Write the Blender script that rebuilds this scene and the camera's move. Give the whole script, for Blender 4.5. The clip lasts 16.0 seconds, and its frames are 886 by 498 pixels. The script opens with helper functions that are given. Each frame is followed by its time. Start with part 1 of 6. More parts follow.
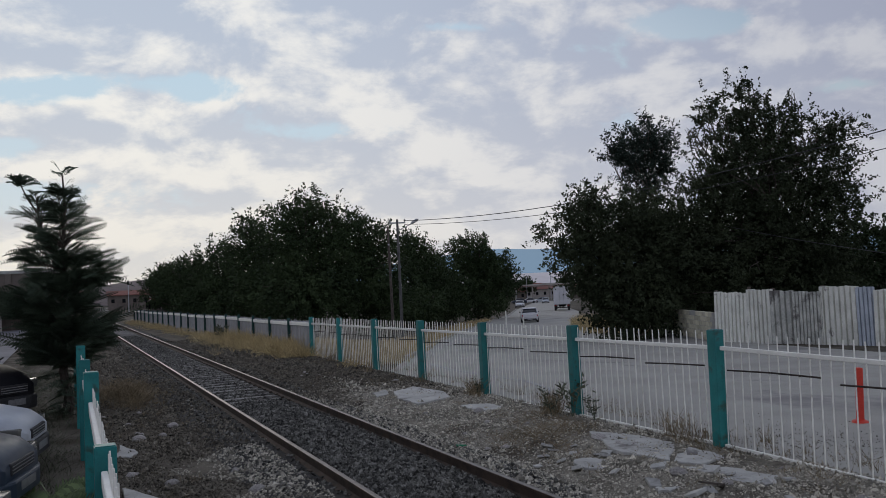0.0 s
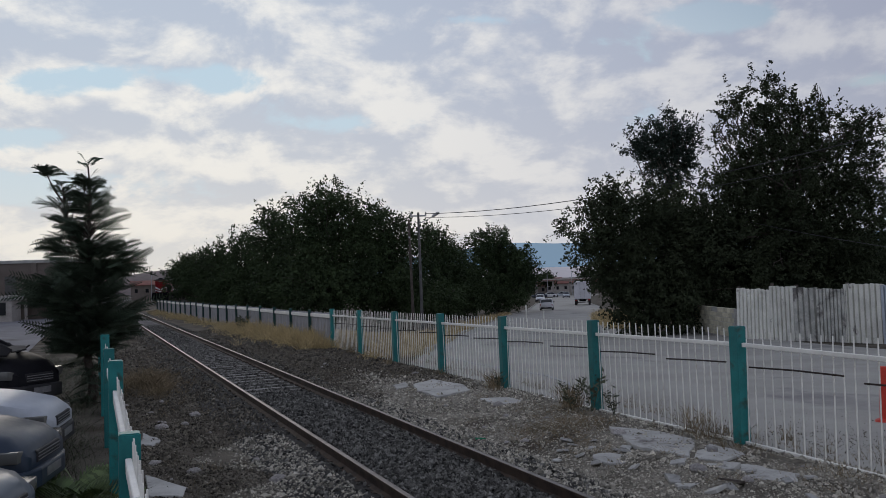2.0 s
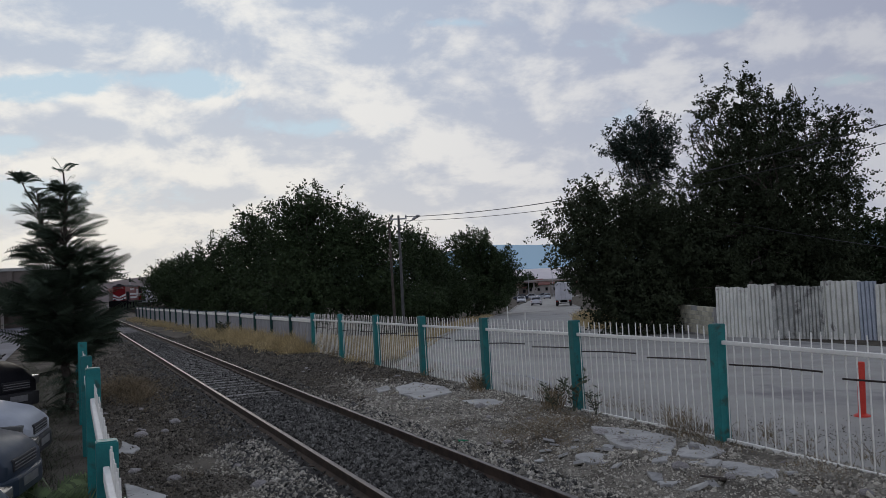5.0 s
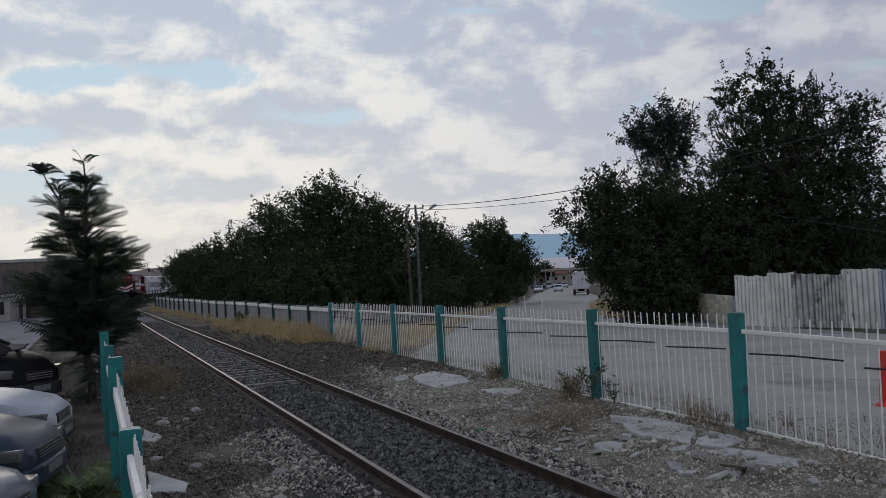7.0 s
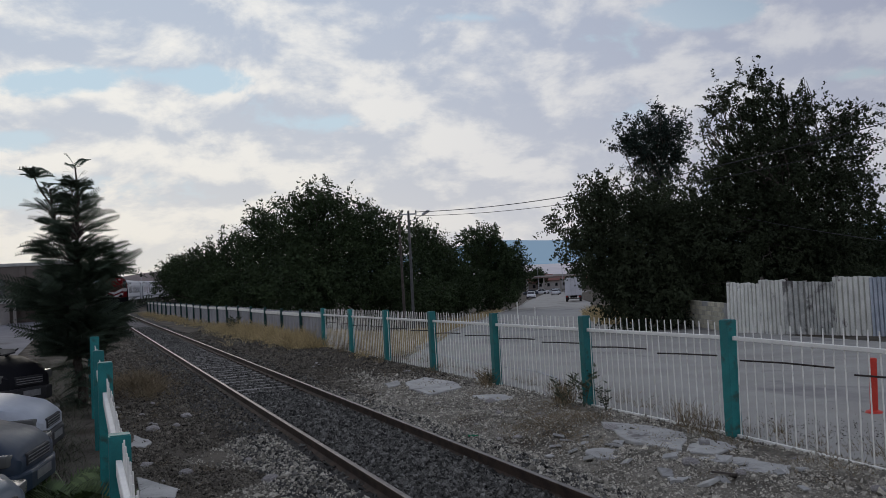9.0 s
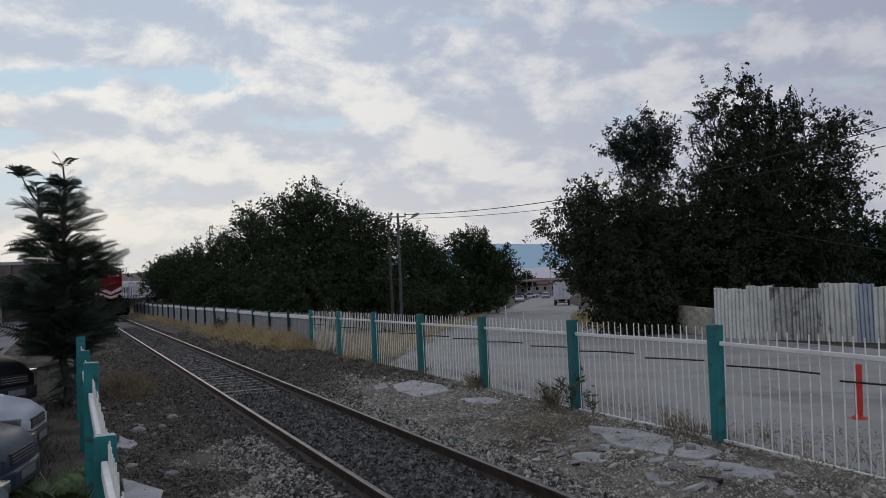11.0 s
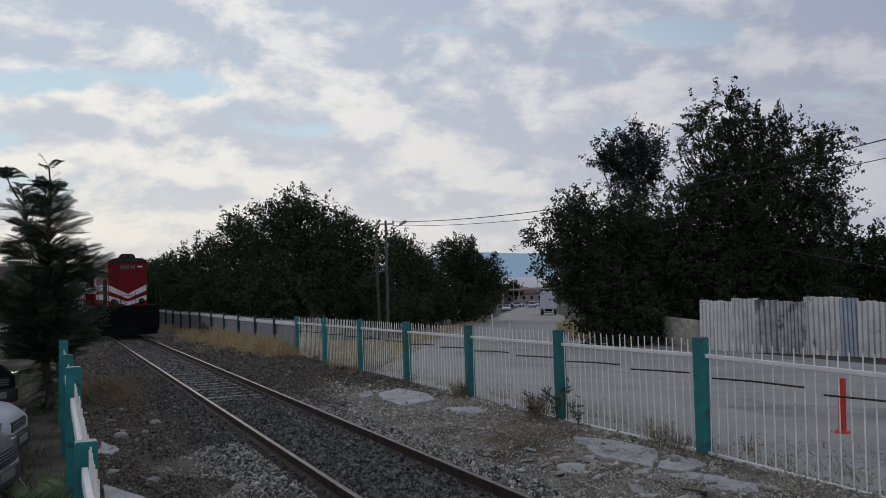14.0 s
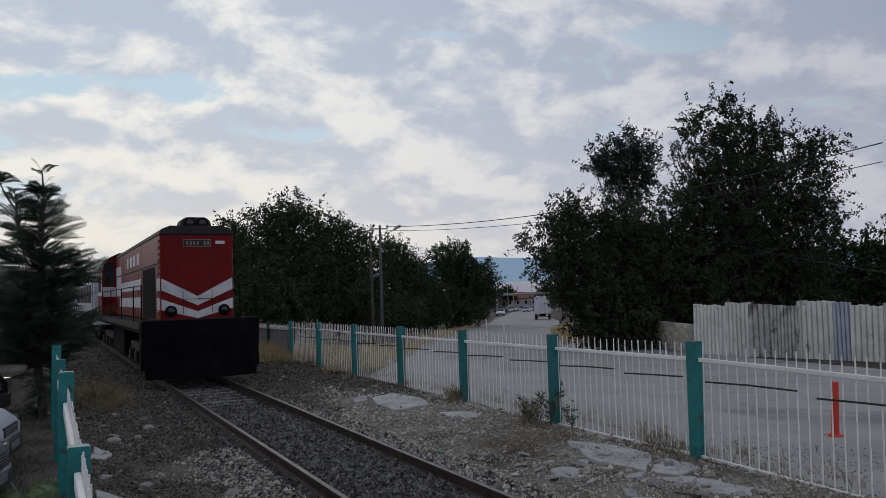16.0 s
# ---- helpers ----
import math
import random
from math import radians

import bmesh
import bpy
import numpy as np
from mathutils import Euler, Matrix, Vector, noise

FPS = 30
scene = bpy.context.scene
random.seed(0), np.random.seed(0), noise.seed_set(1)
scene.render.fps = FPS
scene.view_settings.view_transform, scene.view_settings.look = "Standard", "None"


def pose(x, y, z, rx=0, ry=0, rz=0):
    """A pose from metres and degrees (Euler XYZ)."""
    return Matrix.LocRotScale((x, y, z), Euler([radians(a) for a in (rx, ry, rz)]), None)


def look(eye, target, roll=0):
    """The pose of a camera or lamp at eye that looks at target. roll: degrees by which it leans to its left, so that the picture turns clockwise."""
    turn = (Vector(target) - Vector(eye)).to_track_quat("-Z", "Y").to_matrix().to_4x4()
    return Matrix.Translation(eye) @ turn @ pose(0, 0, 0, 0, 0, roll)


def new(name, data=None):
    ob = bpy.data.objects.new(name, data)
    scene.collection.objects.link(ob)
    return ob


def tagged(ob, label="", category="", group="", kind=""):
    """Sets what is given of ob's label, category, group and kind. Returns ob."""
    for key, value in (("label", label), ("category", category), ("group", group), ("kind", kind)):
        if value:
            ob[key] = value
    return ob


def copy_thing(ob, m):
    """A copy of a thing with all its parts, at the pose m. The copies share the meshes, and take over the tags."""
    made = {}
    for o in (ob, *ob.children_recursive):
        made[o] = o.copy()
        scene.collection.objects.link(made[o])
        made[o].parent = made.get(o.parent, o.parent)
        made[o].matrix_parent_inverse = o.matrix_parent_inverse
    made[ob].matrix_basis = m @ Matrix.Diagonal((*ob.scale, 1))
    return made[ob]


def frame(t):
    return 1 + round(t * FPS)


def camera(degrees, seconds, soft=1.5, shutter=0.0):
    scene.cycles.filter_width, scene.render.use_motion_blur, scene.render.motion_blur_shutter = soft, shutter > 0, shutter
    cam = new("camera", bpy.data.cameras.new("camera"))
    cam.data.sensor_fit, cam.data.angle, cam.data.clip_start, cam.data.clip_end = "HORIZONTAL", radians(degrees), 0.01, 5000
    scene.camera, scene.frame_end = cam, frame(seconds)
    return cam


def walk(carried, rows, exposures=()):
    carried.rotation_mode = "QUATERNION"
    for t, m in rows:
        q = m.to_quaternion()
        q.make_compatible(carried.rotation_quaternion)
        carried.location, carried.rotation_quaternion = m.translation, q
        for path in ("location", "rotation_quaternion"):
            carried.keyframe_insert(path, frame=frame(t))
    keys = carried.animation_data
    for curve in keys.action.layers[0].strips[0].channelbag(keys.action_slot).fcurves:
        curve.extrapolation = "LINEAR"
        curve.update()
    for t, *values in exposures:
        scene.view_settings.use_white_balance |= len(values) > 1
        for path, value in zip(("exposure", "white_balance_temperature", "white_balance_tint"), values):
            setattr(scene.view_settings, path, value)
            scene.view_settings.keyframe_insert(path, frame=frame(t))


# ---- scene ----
cam = camera(55.77, 16.0, soft=0.75)
PATH = [
    (0.0, pose(-0.007, -0.004, 2.159, 92.42, 2.80, -0.02)),
    (0.5, pose(-0.012, -0.005, 2.162, 92.40, 2.42, 0.05)),
    (1.0, pose(-0.023, -0.012, 2.156, 92.50, 2.34, 1.14)),
    (1.5, pose(-0.034, -0.010, 2.159, 92.37, 2.13, 1.35)),
    (2.0, pose(-0.013, -0.020, 2.160, 92.02, 2.20, 1.37)),
    (2.5, pose(-0.012, 0.001, 2.155, 92.34, 2.51, 0.76)),
    (3.0, pose(-0.007, 0.002, 2.157, 92.18, 2.62, 0.69)),
    (3.5, pose(0.000, 0.000, 2.158, 92.19, 2.97, 0.17)),
    (4.0, pose(0.002, 0.003, 2.154, 92.18, 2.90, -0.01)),
    (6.5, pose(-0.019, 0.006, 2.143, 91.93, 3.32, 0.71)),
    (7.0, pose(-0.020, -0.005, 2.149, 91.49, 3.12, 1.24)),
    (7.5, pose(-0.015, 0.002, 2.149, 91.80, 2.86, 1.17)),
    (8.0, pose(-0.012, 0.001, 2.153, 91.93, 2.77, 0.61)),
    (8.5, pose(-0.011, 0.001, 2.159, 92.59, 3.14, 0.58)),
    (9.0, pose(-0.010, -0.001, 2.147, 91.87, 2.91, 0.75)),
    (11.5, pose(-0.012, -0.004, 2.148, 92.06, 2.42, -0.22)),
    (12.0, pose(-0.021, -0.004, 2.154, 92.10, 2.45, -0.49)),
    (12.5, pose(-0.019, -0.010, 2.156, 92.24, 1.78, -0.90)),
    (13.0, pose(-0.029, 0.011, 2.152, 92.20, 1.84, -0.47)),
    (13.5, pose(-0.019, 0.002, 2.153, 92.49, 1.71, -0.47)),
    (14.0, pose(-0.012, 0.011, 2.156, 92.55, 1.57, -0.91)),
    (14.5, pose(-0.005, 0.004, 2.156, 92.96, 1.97, -0.92)),
    (15.0, pose(-0.005, 0.008, 2.151, 92.83, 1.77, -1.05)),
    (15.5, pose(-0.010, 0.020, 2.156, 92.66, 1.54, -1.14)),
    (16.0, pose(-0.007, 0.002, 2.151, 92.86, 1.64, -1.30)),
]
walk(cam, PATH)

# ---- sky and sun ----
SUN_AZ, SUN_EL = radians(-24), radians(16)      # from +y towards +x, height
SUN_DIR = Vector((math.sin(SUN_AZ) * math.cos(SUN_EL), math.cos(SUN_AZ) * math.cos(SUN_EL), math.sin(SUN_EL)))


class Nodes:
    """Short way to lay nodes in a tree."""

    def __init__(self, tree):
        self.tree = tree
        tree.nodes.clear()

    def add(self, kind, **values):
        n = self.tree.nodes.new(kind)
        for key, value in values.items():
            setattr(n, key, value)
        return n

    def put(self, socket, value):
        if isinstance(value, bpy.types.NodeSocket):
            self.tree.links.new(value, socket)
        elif value is not None:
            if socket.type == "RGBA" and len(value) == 3:
                value = (*value, 1)
            socket.default_value = value

    def math(self, op, a, b=None, c=None, clamp=False):
        n = self.add("ShaderNodeMath", operation=op, use_clamp=clamp)
        for i, v in enumerate((a, b, c)):
            self.put(n.inputs[i], v)
        return n.outputs[0]

    def vec(self, op, a, b=None):
        n = self.add("ShaderNodeVectorMath", operation=op)
        self.put(n.inputs[0], a)
        self.put(n.inputs[1], b)
        return n.outputs["Value"] if op == "DOT_PRODUCT" else n.outputs["Vector"]

    def noise(self, vector, scale, detail=4.0, rough=0.55, warp=0.0):
        n = self.add("ShaderNodeTexNoise")
        self.put(n.inputs["Vector"], vector)
        for key, value in (("Scale", scale), ("Detail", detail), ("Roughness", rough), ("Distortion", warp)):
            n.inputs[key].default_value = value
        return n.outputs["Fac"]

    def mix(self, fac, a, b, blend="MIX"):
        n = self.add("ShaderNodeMix", data_type="RGBA", blend_type=blend)
        self.put(n.inputs[0], fac)
        self.put(n.inputs[6], a)
        self.put(n.inputs[7], b)
        return n.outputs[2]

    def ramp(self, fac, stops):
        n = self.add("ShaderNodeValToRGB")
        while len(n.color_ramp.elements) < len(stops):
            n.color_ramp.elements.new(0.5)
        for e, (at, col) in zip(n.color_ramp.elements, stops):
            e.position = at
            e.color = (*col, 1) if len(col) == 3 else col
        self.put(n.inputs[0], fac)
        return n.outputs[0]

    def step(self, x, lo, hi):
        n = self.add("ShaderNodeMapRange", interpolation_type="SMOOTHSTEP")
        self.put(n.inputs[0], x)
        n.inputs[1].default_value, n.inputs[2].default_value = lo, hi
        return n.outputs[0]


def make_world():
    world = bpy.data.worlds.new("evening_sky")
    scene.world = world
    world.use_nodes = True
    n = Nodes(world.node_tree)
    ray = n.add("ShaderNodeTexCoord").outputs["Generated"]
    xyz = n.add("ShaderNodeSeparateXYZ")
    n.put(xyz.inputs[0], ray)
    up = n.math("MAXIMUM", xyz.outputs[2], 0.0)
    sky = n.add("ShaderNodeTexSky", sky_type="NISHITA", sun_disc=False, sun_elevation=SUN_EL, sun_rotation=SUN_AZ)
    n.put(sky.inputs[0], ray)
    clear = n.mix(1.0, sky.outputs[0], (0.11, 0.11, 0.11), "MULTIPLY")
    clear = n.mix(1.0, clear, (0.43, 0.60, 0.745), "DARKEN")
    # broken cloud sheet on a flat ceiling, closing up towards the horizon
    depth = n.math("ADD", up, 0.42)
    flat = n.add("ShaderNodeCombineXYZ")
    n.put(flat.inputs[0], n.math("DIVIDE", xyz.outputs[0], depth))
    n.put(flat.inputs[1], n.math("DIVIDE", xyz.outputs[1], depth))
    moved = flat.outputs[0]
    lower = n.vec("ADD", moved, (-0.03, 0.09, 0.0))
    big = n.noise(moved, 1.5, 3.0, 0.5, 0.3)
    mid = n.noise(moved, 4.6, 7.0, 0.58, 0.25)
    under = n.noise(lower, 4.6, 7.0, 0.58, 0.25)
    fine = n.noise(moved, 12.0, 5.0, 0.6, 0.15)
    light = n.math("MAXIMUM", n.vec("DOT_PRODUCT", ray, tuple(SUN_DIR)), 0.0)
    glow = n.math("POWER", light, 4.0)
    thick = n.math("ADD", n.math("MULTIPLY", big, 0.46), n.math("ADD", n.math("MULTIPLY", mid, 0.46), n.math("MULTIPLY", fine, 0.20)))
    # blue openings in the sheet: bearing, height, half widths, how open
    ahead = n.math("MAXIMUM", xyz.outputs[1], 0.05)
    bear, rise = n.math("DIVIDE", xyz.outputs[0], ahead), n.math("DIVIDE", xyz.outputs[2], ahead)
    gaps = 0.0
    for a, e, ra, re, amount in ((-0.46, 0.258, 0.12, 0.022, 0.27), (-0.275, 0.248, 0.05, 0.022, 0.24), (-0.55, 0.190, 0.12, 0.018, 0.22), (0.33, 0.300, 0.07, 0.018, 0.24),
                                 (-0.50, 0.125, 0.18, 0.035, 0.24), (0.50, 0.215, 0.07, 0.012, 0.16), (-0.10, 0.19, 0.12, 0.014, 0.12), (0.02, 0.31, 0.10, 0.012, 0.14)):
        da = n.math("DIVIDE", n.math("SUBTRACT", bear, a), ra)
        de = n.math("DIVIDE", n.math("SUBTRACT", rise, e), re)
        near = n.math("POWER", 2.718, n.math("MULTIPLY", n.math("ADD", n.math("MULTIPLY", da, da), n.math("MULTIPLY", de, de)), -1.0))
        gaps = n.math("ADD", gaps, n.math("MULTIPLY", near, amount))
    cover = n.step(n.math("SUBTRACT", thick, gaps), 0.375, 0.465)
    # edges that the low light catches
    rim = n.math("ADD", n.math("MULTIPLY", n.math("SUBTRACT", mid, under), 1.7), n.math("ADD", n.math("MULTIPLY", fine, 0.55), n.math("MULTIPLY", mid, 0.35)))
    shade = n.step(n.math("SUBTRACT", rim, n.math("MULTIPLY", up, 0.45)), 0.16, 0.66)
    lit = n.mix(glow, (0.555, 0.575, 0.65), (0.83, 0.83, 0.815))
    grey = n.mix(glow, (0.345, 0.375, 0.50), (0.43, 0.505, 0.63))
    cloud = n.mix(shade, grey, lit)
    body = n.mix(cover, clear, cloud)
    # pale warm haze near the horizon, strongest towards the sun
    low = n.math("POWER", n.math("SUBTRACT", 1.0, up), 6.0)
    haze = n.mix(n.math("POWER", light, 5.0), (0.55, 0.565, 0.63), (0.86, 0.785, 0.655))
    final = n.mix(n.math("MULTIPLY", low, 0.82), body, haze)
    # the evening sky is dimmest to the side of the sun
    level = n.vec("DOT_PRODUCT", ray, (math.sin(SUN_AZ), math.cos(SUN_AZ), 0.0))
    front = n.step(level, 0.30, 1.0)
    facing = n.step(n.math("MULTIPLY", level, -1.0), -0.10, 0.50)        # clouds that face the low sun are bright again
    dim = n.math("ADD", 0.82, n.math("MULTIPLY", n.math("MAXIMUM", front, facing), 0.22))
    tint = n.add("ShaderNodeCombineXYZ")
    for i in range(3):
        n.put(tint.inputs[i], dim)
    final = n.mix(1.0, final, tint.outputs[0], "MULTIPLY")
    back = n.add("ShaderNodeBackground")
    n.put(back.inputs[0], final)
    back.inputs[1].default_value = 1.0
    n.put(n.add("ShaderNodeOutputWorld").inputs[0], back.outputs[0])


make_world()
sun = new("sun", bpy.data.lights.new("sun", "SUN"))
sun.data.energy, sun.data.angle, sun.data.color = 0.35, radians(25), (1.0, 0.9, 0.78)
sun.matrix_world = look(SUN_DIR * 50, (0, 0, 0))
scene.view_settings.exposure = 0.0


# ---- materials ----
def surface(name, dark, light, size=3.0, rough=0.8, metal=0.0, bump=0.3, fine=40.0, stain=None, stain_size=0.6, stain_at=(0.55, 0.7),
            vary=0.0, coat=0.0, depth=0.02, island=0.0, spec=0.4):
    m = bpy.data.materials.new(name)
    m.use_nodes = True
    n = Nodes(m.node_tree)
    at = n.add("ShaderNodeTexCoord").outputs["Object"]
    if vary:
        info = n.add("ShaderNodeObjectInfo").outputs["Random"]
        at = n.vec("ADD", at, n.vec("MULTIPLY", n.add("ShaderNodeCombineXYZ").outputs[0], (37.0, 19.0, 53.0)))
        c = at.node.inputs[1].links[0].from_node.inputs[0].links[0].from_node
        for i in range(3):
            n.put(c.inputs[i], info)
    coarse = n.noise(at, size, 5.0, 0.6)
    grain = n.noise(at, fine, 3.0, 0.6)
    both = n.math("ADD", n.math("MULTIPLY", coarse, 0.65), n.math("MULTIPLY", grain, 0.35))
    col = n.mix(n.step(both, 0.34, 0.66), dark, light)
    if stain:
        patch = n.step(n.noise(at, stain_size, 6.0, 0.65, 0.4), *stain_at)
        col = n.mix(patch, col, stain)
    if vary:
        col = n.mix(1.0, col, n.ramp(info, [(0.0, (1 - vary,) * 3), (1.0, (1 + vary,) * 3)]), "MULTIPLY")
    if island:
        rnd = n.add("ShaderNodeNewGeometry").outputs["Random Per Island"]
        col = n.mix(1.0, col, n.ramp(rnd, [(0.0, (1 - island,) * 3), (1.0, (1 + island,) * 3)]), "MULTIPLY")
    b = n.add("ShaderNodeBsdfPrincipled")
    n.put(b.inputs["Base Color"], col)
    n.put(b.inputs["Roughness"], n.math("ADD", n.math("MULTIPLY", grain, 0.25), rough - 0.12, clamp=True))
    b.inputs["Metallic"].default_value = metal
    b.inputs["Coat Weight"].default_value = coat
    b.inputs["Specular IOR Level"].default_value = spec
    b.inputs["Coat Roughness"].default_value = 0.12
    if bump:
        k = n.add("ShaderNodeBump")
        k.inputs["Strength"].default_value, k.inputs["Distance"].default_value = bump, depth
        n.put(k.inputs["Height"], both)
        n.put(b.inputs["Normal"], k.outputs[0])
    n.put(n.add("ShaderNodeOutputMaterial").inputs[0], b.outputs[0])
    return m


def self_glow(name, colour, strength):
    m = bpy.data.materials.new(name)
    m.use_nodes = True
    n = Nodes(m.node_tree)
    e = n.add("ShaderNodeEmission")
    n.put(e.inputs[0], colour)
    e.inputs[1].default_value = strength
    n.put(n.add("ShaderNodeOutputMaterial").inputs[0], e.outputs[0])
    return m


def glass_mat(name, tint, rough=0.06):
    m = bpy.data.materials.new(name)
    m.use_nodes = True
    n = Nodes(m.node_tree)
    b = n.add("ShaderNodeBsdfPrincipled")
    n.put(b.inputs["Base Color"], tint)
    b.inputs["Roughness"].default_value = rough
    b.inputs["IOR"].default_value = 1.5
    n.put(n.add("ShaderNodeOutputMaterial").inputs[0], b.outputs[0])
    return m


EARTH = surface("dry_earth_and_gravel", (0.046, 0.039, 0.029), (0.138, 0.123, 0.097), 1.1, 0.95, bump=0.9, fine=28, depth=0.05, spec=0.15,
                stain=(0.060, 0.047, 0.033), stain_size=0.45, stain_at=(0.52, 0.66))
BALLAST_BED = surface("ballast_gap_shade", (0.012, 0.0115, 0.011), (0.035, 0.034, 0.032), 6, 0.95, bump=0.9, fine=30, depth=0.04)
BALLAST = surface("ballast_stone", (0.034, 0.033, 0.029), (0.188, 0.184, 0.163), 9, 0.9, bump=0.2, fine=60, island=0.8, spec=0.2)
GRAVEL = surface("pale_gravel", (0.215, 0.200, 0.160), (0.500, 0.470, 0.390), 7, 0.92, bump=0.2, fine=60, island=0.65, spec=0.2)
ROCK = surface("limestone_rock", (0.2, 0.185, 0.17), (0.40, 0.38, 0.355), 5, 0.9, bump=0.5, fine=30, vary=0.25)
ASPHALT = surface("worn_grey_asphalt", (0.282, 0.274, 0.245), (0.372, 0.364, 0.326), 0.5, 0.88, bump=0.25, fine=45, depth=0.01,
                  stain=(0.195, 0.187, 0.180), stain_size=0.22, stain_at=(0.55, 0.68))
KERB = surface("kerb_concrete", (0.260, 0.250, 0.221), (0.420, 0.410, 0.368), 2, 0.9, fine=50, vary=0.12)
SLAB = surface("weathered_concrete", (0.310, 0.308, 0.287), (0.470, 0.467, 0.434), 2.2, 0.9, bump=0.4, fine=35, stain=(0.17, 0.16, 0.15),
               stain_size=2.0, stain_at=(0.56, 0.68), vary=0.1)
SLEEPER = surface("sleeper_concrete", (0.12, 0.115, 0.107), (0.235, 0.226, 0.212), 4, 0.9, fine=40, stain=(0.09, 0.075, 0.06), stain_size=3, vary=0.2)
RAIL_RUST = surface("rail_rust", (0.030, 0.021, 0.017), (0.075, 0.050, 0.036), 5, 0.8, 0.3, fine=60)
RAIL_SHINE = surface("worn_rail_head", (0.09, 0.08, 0.074), (0.19, 0.175, 0.163), 6, 0.5, 0.7, bump=0.05, fine=80)
TEAL = surface("teal_paint", (0.009, 0.134, 0.132), (0.016, 0.207, 0.199), 2.5, 0.5, bump=0.12, fine=60, stain=(0.03, 0.075, 0.065),
               stain_size=2.5, stain_at=(0.58, 0.72), vary=0.15)
WHITE = surface("chalky_white_paint", (0.800, 0.785, 0.710), (0.900, 0.888, 0.810), 4, 0.6, bump=0.1, fine=50, stain=(0.38, 0.33, 0.28),
                stain_size=3, stain_at=(0.6, 0.75), vary=0.08)
# white taken down to a mid grey, with browner stains
FAR_WHITE = surface("greyed_white_paint", (0.24, 0.24, 0.245), (0.38, 0.38, 0.385), 2, 0.7, bump=0.1, fine=50, stain=(0.26, 0.23, 0.2),
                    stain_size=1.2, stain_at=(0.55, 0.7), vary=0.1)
DARK_BAR = surface("black_rusted_bar", (0.018, 0.014, 0.013), (0.05, 0.035, 0.028), 8, 0.7, 0.3, fine=60)
TIN = surface("corrugated_zinc", (0.62, 0.62, 0.555), (0.82, 0.82, 0.74), 1.6, 0.6, 0.0, bump=0.1, fine=20, stain=(0.27, 0.25, 0.23),
              stain_size=1.9, stain_at=(0.60, 0.72), vary=0.12)
TIN_GREY = surface("stained_zinc", (0.36, 0.365, 0.335), (0.64, 0.64, 0.58), 2.4, 0.65, 0.0, bump=0.1, fine=20, stain=(0.16, 0.15, 0.14), stain_size=1.6, stain_at=(0.52, 0.66), vary=0.12)
TIN_BLUE = surface("bluish_zinc", (0.34, 0.38, 0.43), (0.50, 0.54, 0.59), 2.0, 0.6, 0.0, bump=0.1, fine=20, stain=(0.22, 0.22, 0.22), stain_size=1.6, stain_at=(0.58, 0.70))
BLOCK = surface("whitewashed_block", (0.460, 0.430, 0.322), (0.640, 0.610, 0.469), 3, 0.9, fine=30, vary=0.2)
BARK = surface("bark", (0.035, 0.028, 0.022), (0.095, 0.08, 0.066), 8, 0.95, bump=0.8, fine=30)
LEAF = surface("tree_leaf", (0.029, 0.038, 0.022), (0.057, 0.071, 0.039), 0.5, 0.62, bump=0, fine=3, island=0.18, spec=0.06)
LEAF_DARK = surface("wood_leaf", (0.026, 0.040, 0.020), (0.058, 0.083, 0.037), 0.35, 0.65, bump=0, fine=3, island=0.18, spec=0.06)
LEAF_BLUE = surface("pine_leaf", (0.020, 0.032, 0.026), (0.042, 0.058, 0.046), 0.5, 0.65, bump=0, fine=3, island=0.18, spec=0.06)
LEAF_PIN = surface("feather_leaf", (0.045, 0.062, 0.044), (0.085, 0.112, 0.076), 0.8, 0.6, bump=0, fine=3, island=0.18, spec=0.06)
FERN = surface("fresh_leaf", (0.07, 0.11, 0.035), (0.15, 0.20, 0.075), 0.8, 0.6, bump=0, fine=3, island=0.35)
STRAW = surface("dry_grass", (0.34, 0.26, 0.125), (0.62, 0.50, 0.27), 1.5, 0.9, bump=0, fine=5, island=0.4)
DULL_STRAW = surface("faded_grass", (0.14, 0.108, 0.060), (0.27, 0.212, 0.130), 1.5, 0.9, bump=0, fine=5, island=0.45)
WEED = surface("dusty_weed", (0.045, 0.055, 0.032), (0.11, 0.12, 0.075), 1.5, 0.8, bump=0, fine=5, island=0.4)
RED_PAINT = surface("orange_red_plastic", (0.48, 0.03, 0.018), (0.66, 0.06, 0.035), 3, 0.5, bump=0.05, fine=40)
WOOD_POLE = surface("tarred_pole", (0.05, 0.042, 0.035), (0.12, 0.10, 0.085), 4, 0.9, fine=40)
CONC_POLE = surface("pole_concrete", (0.08, 0.08, 0.078), (0.14, 0.14, 0.135), 3, 0.85, fine=40)
WIRE = surface("black_cable", (0.02, 0.02, 0.022), (0.04, 0.04, 0.042), 5, 0.6, bump=0)
STEEL = surface("galvanised_steel", (0.30, 0.31, 0.32), (0.45, 0.46, 0.47), 5, 0.45, 0.7, bump=0.05)
LOCO_RED = surface("loco_red_paint", (0.12, 0.004, 0.006), (0.19, 0.007, 0.009), 1.2, 0.45, bump=0.06, fine=20, stain=(0.07, 0.010, 0.011),
                   stain_size=1.1, stain_at=(0.56, 0.75), spec=0.15)
LOCO_WHITE = surface("loco_white_paint", (0.50, 0.495, 0.485), (0.68, 0.67, 0.66), 2, 0.5, bump=0.05, fine=30, stain=(0.33, 0.30, 0.28),
                     stain_size=1.6, stain_at=(0.56, 0.72))
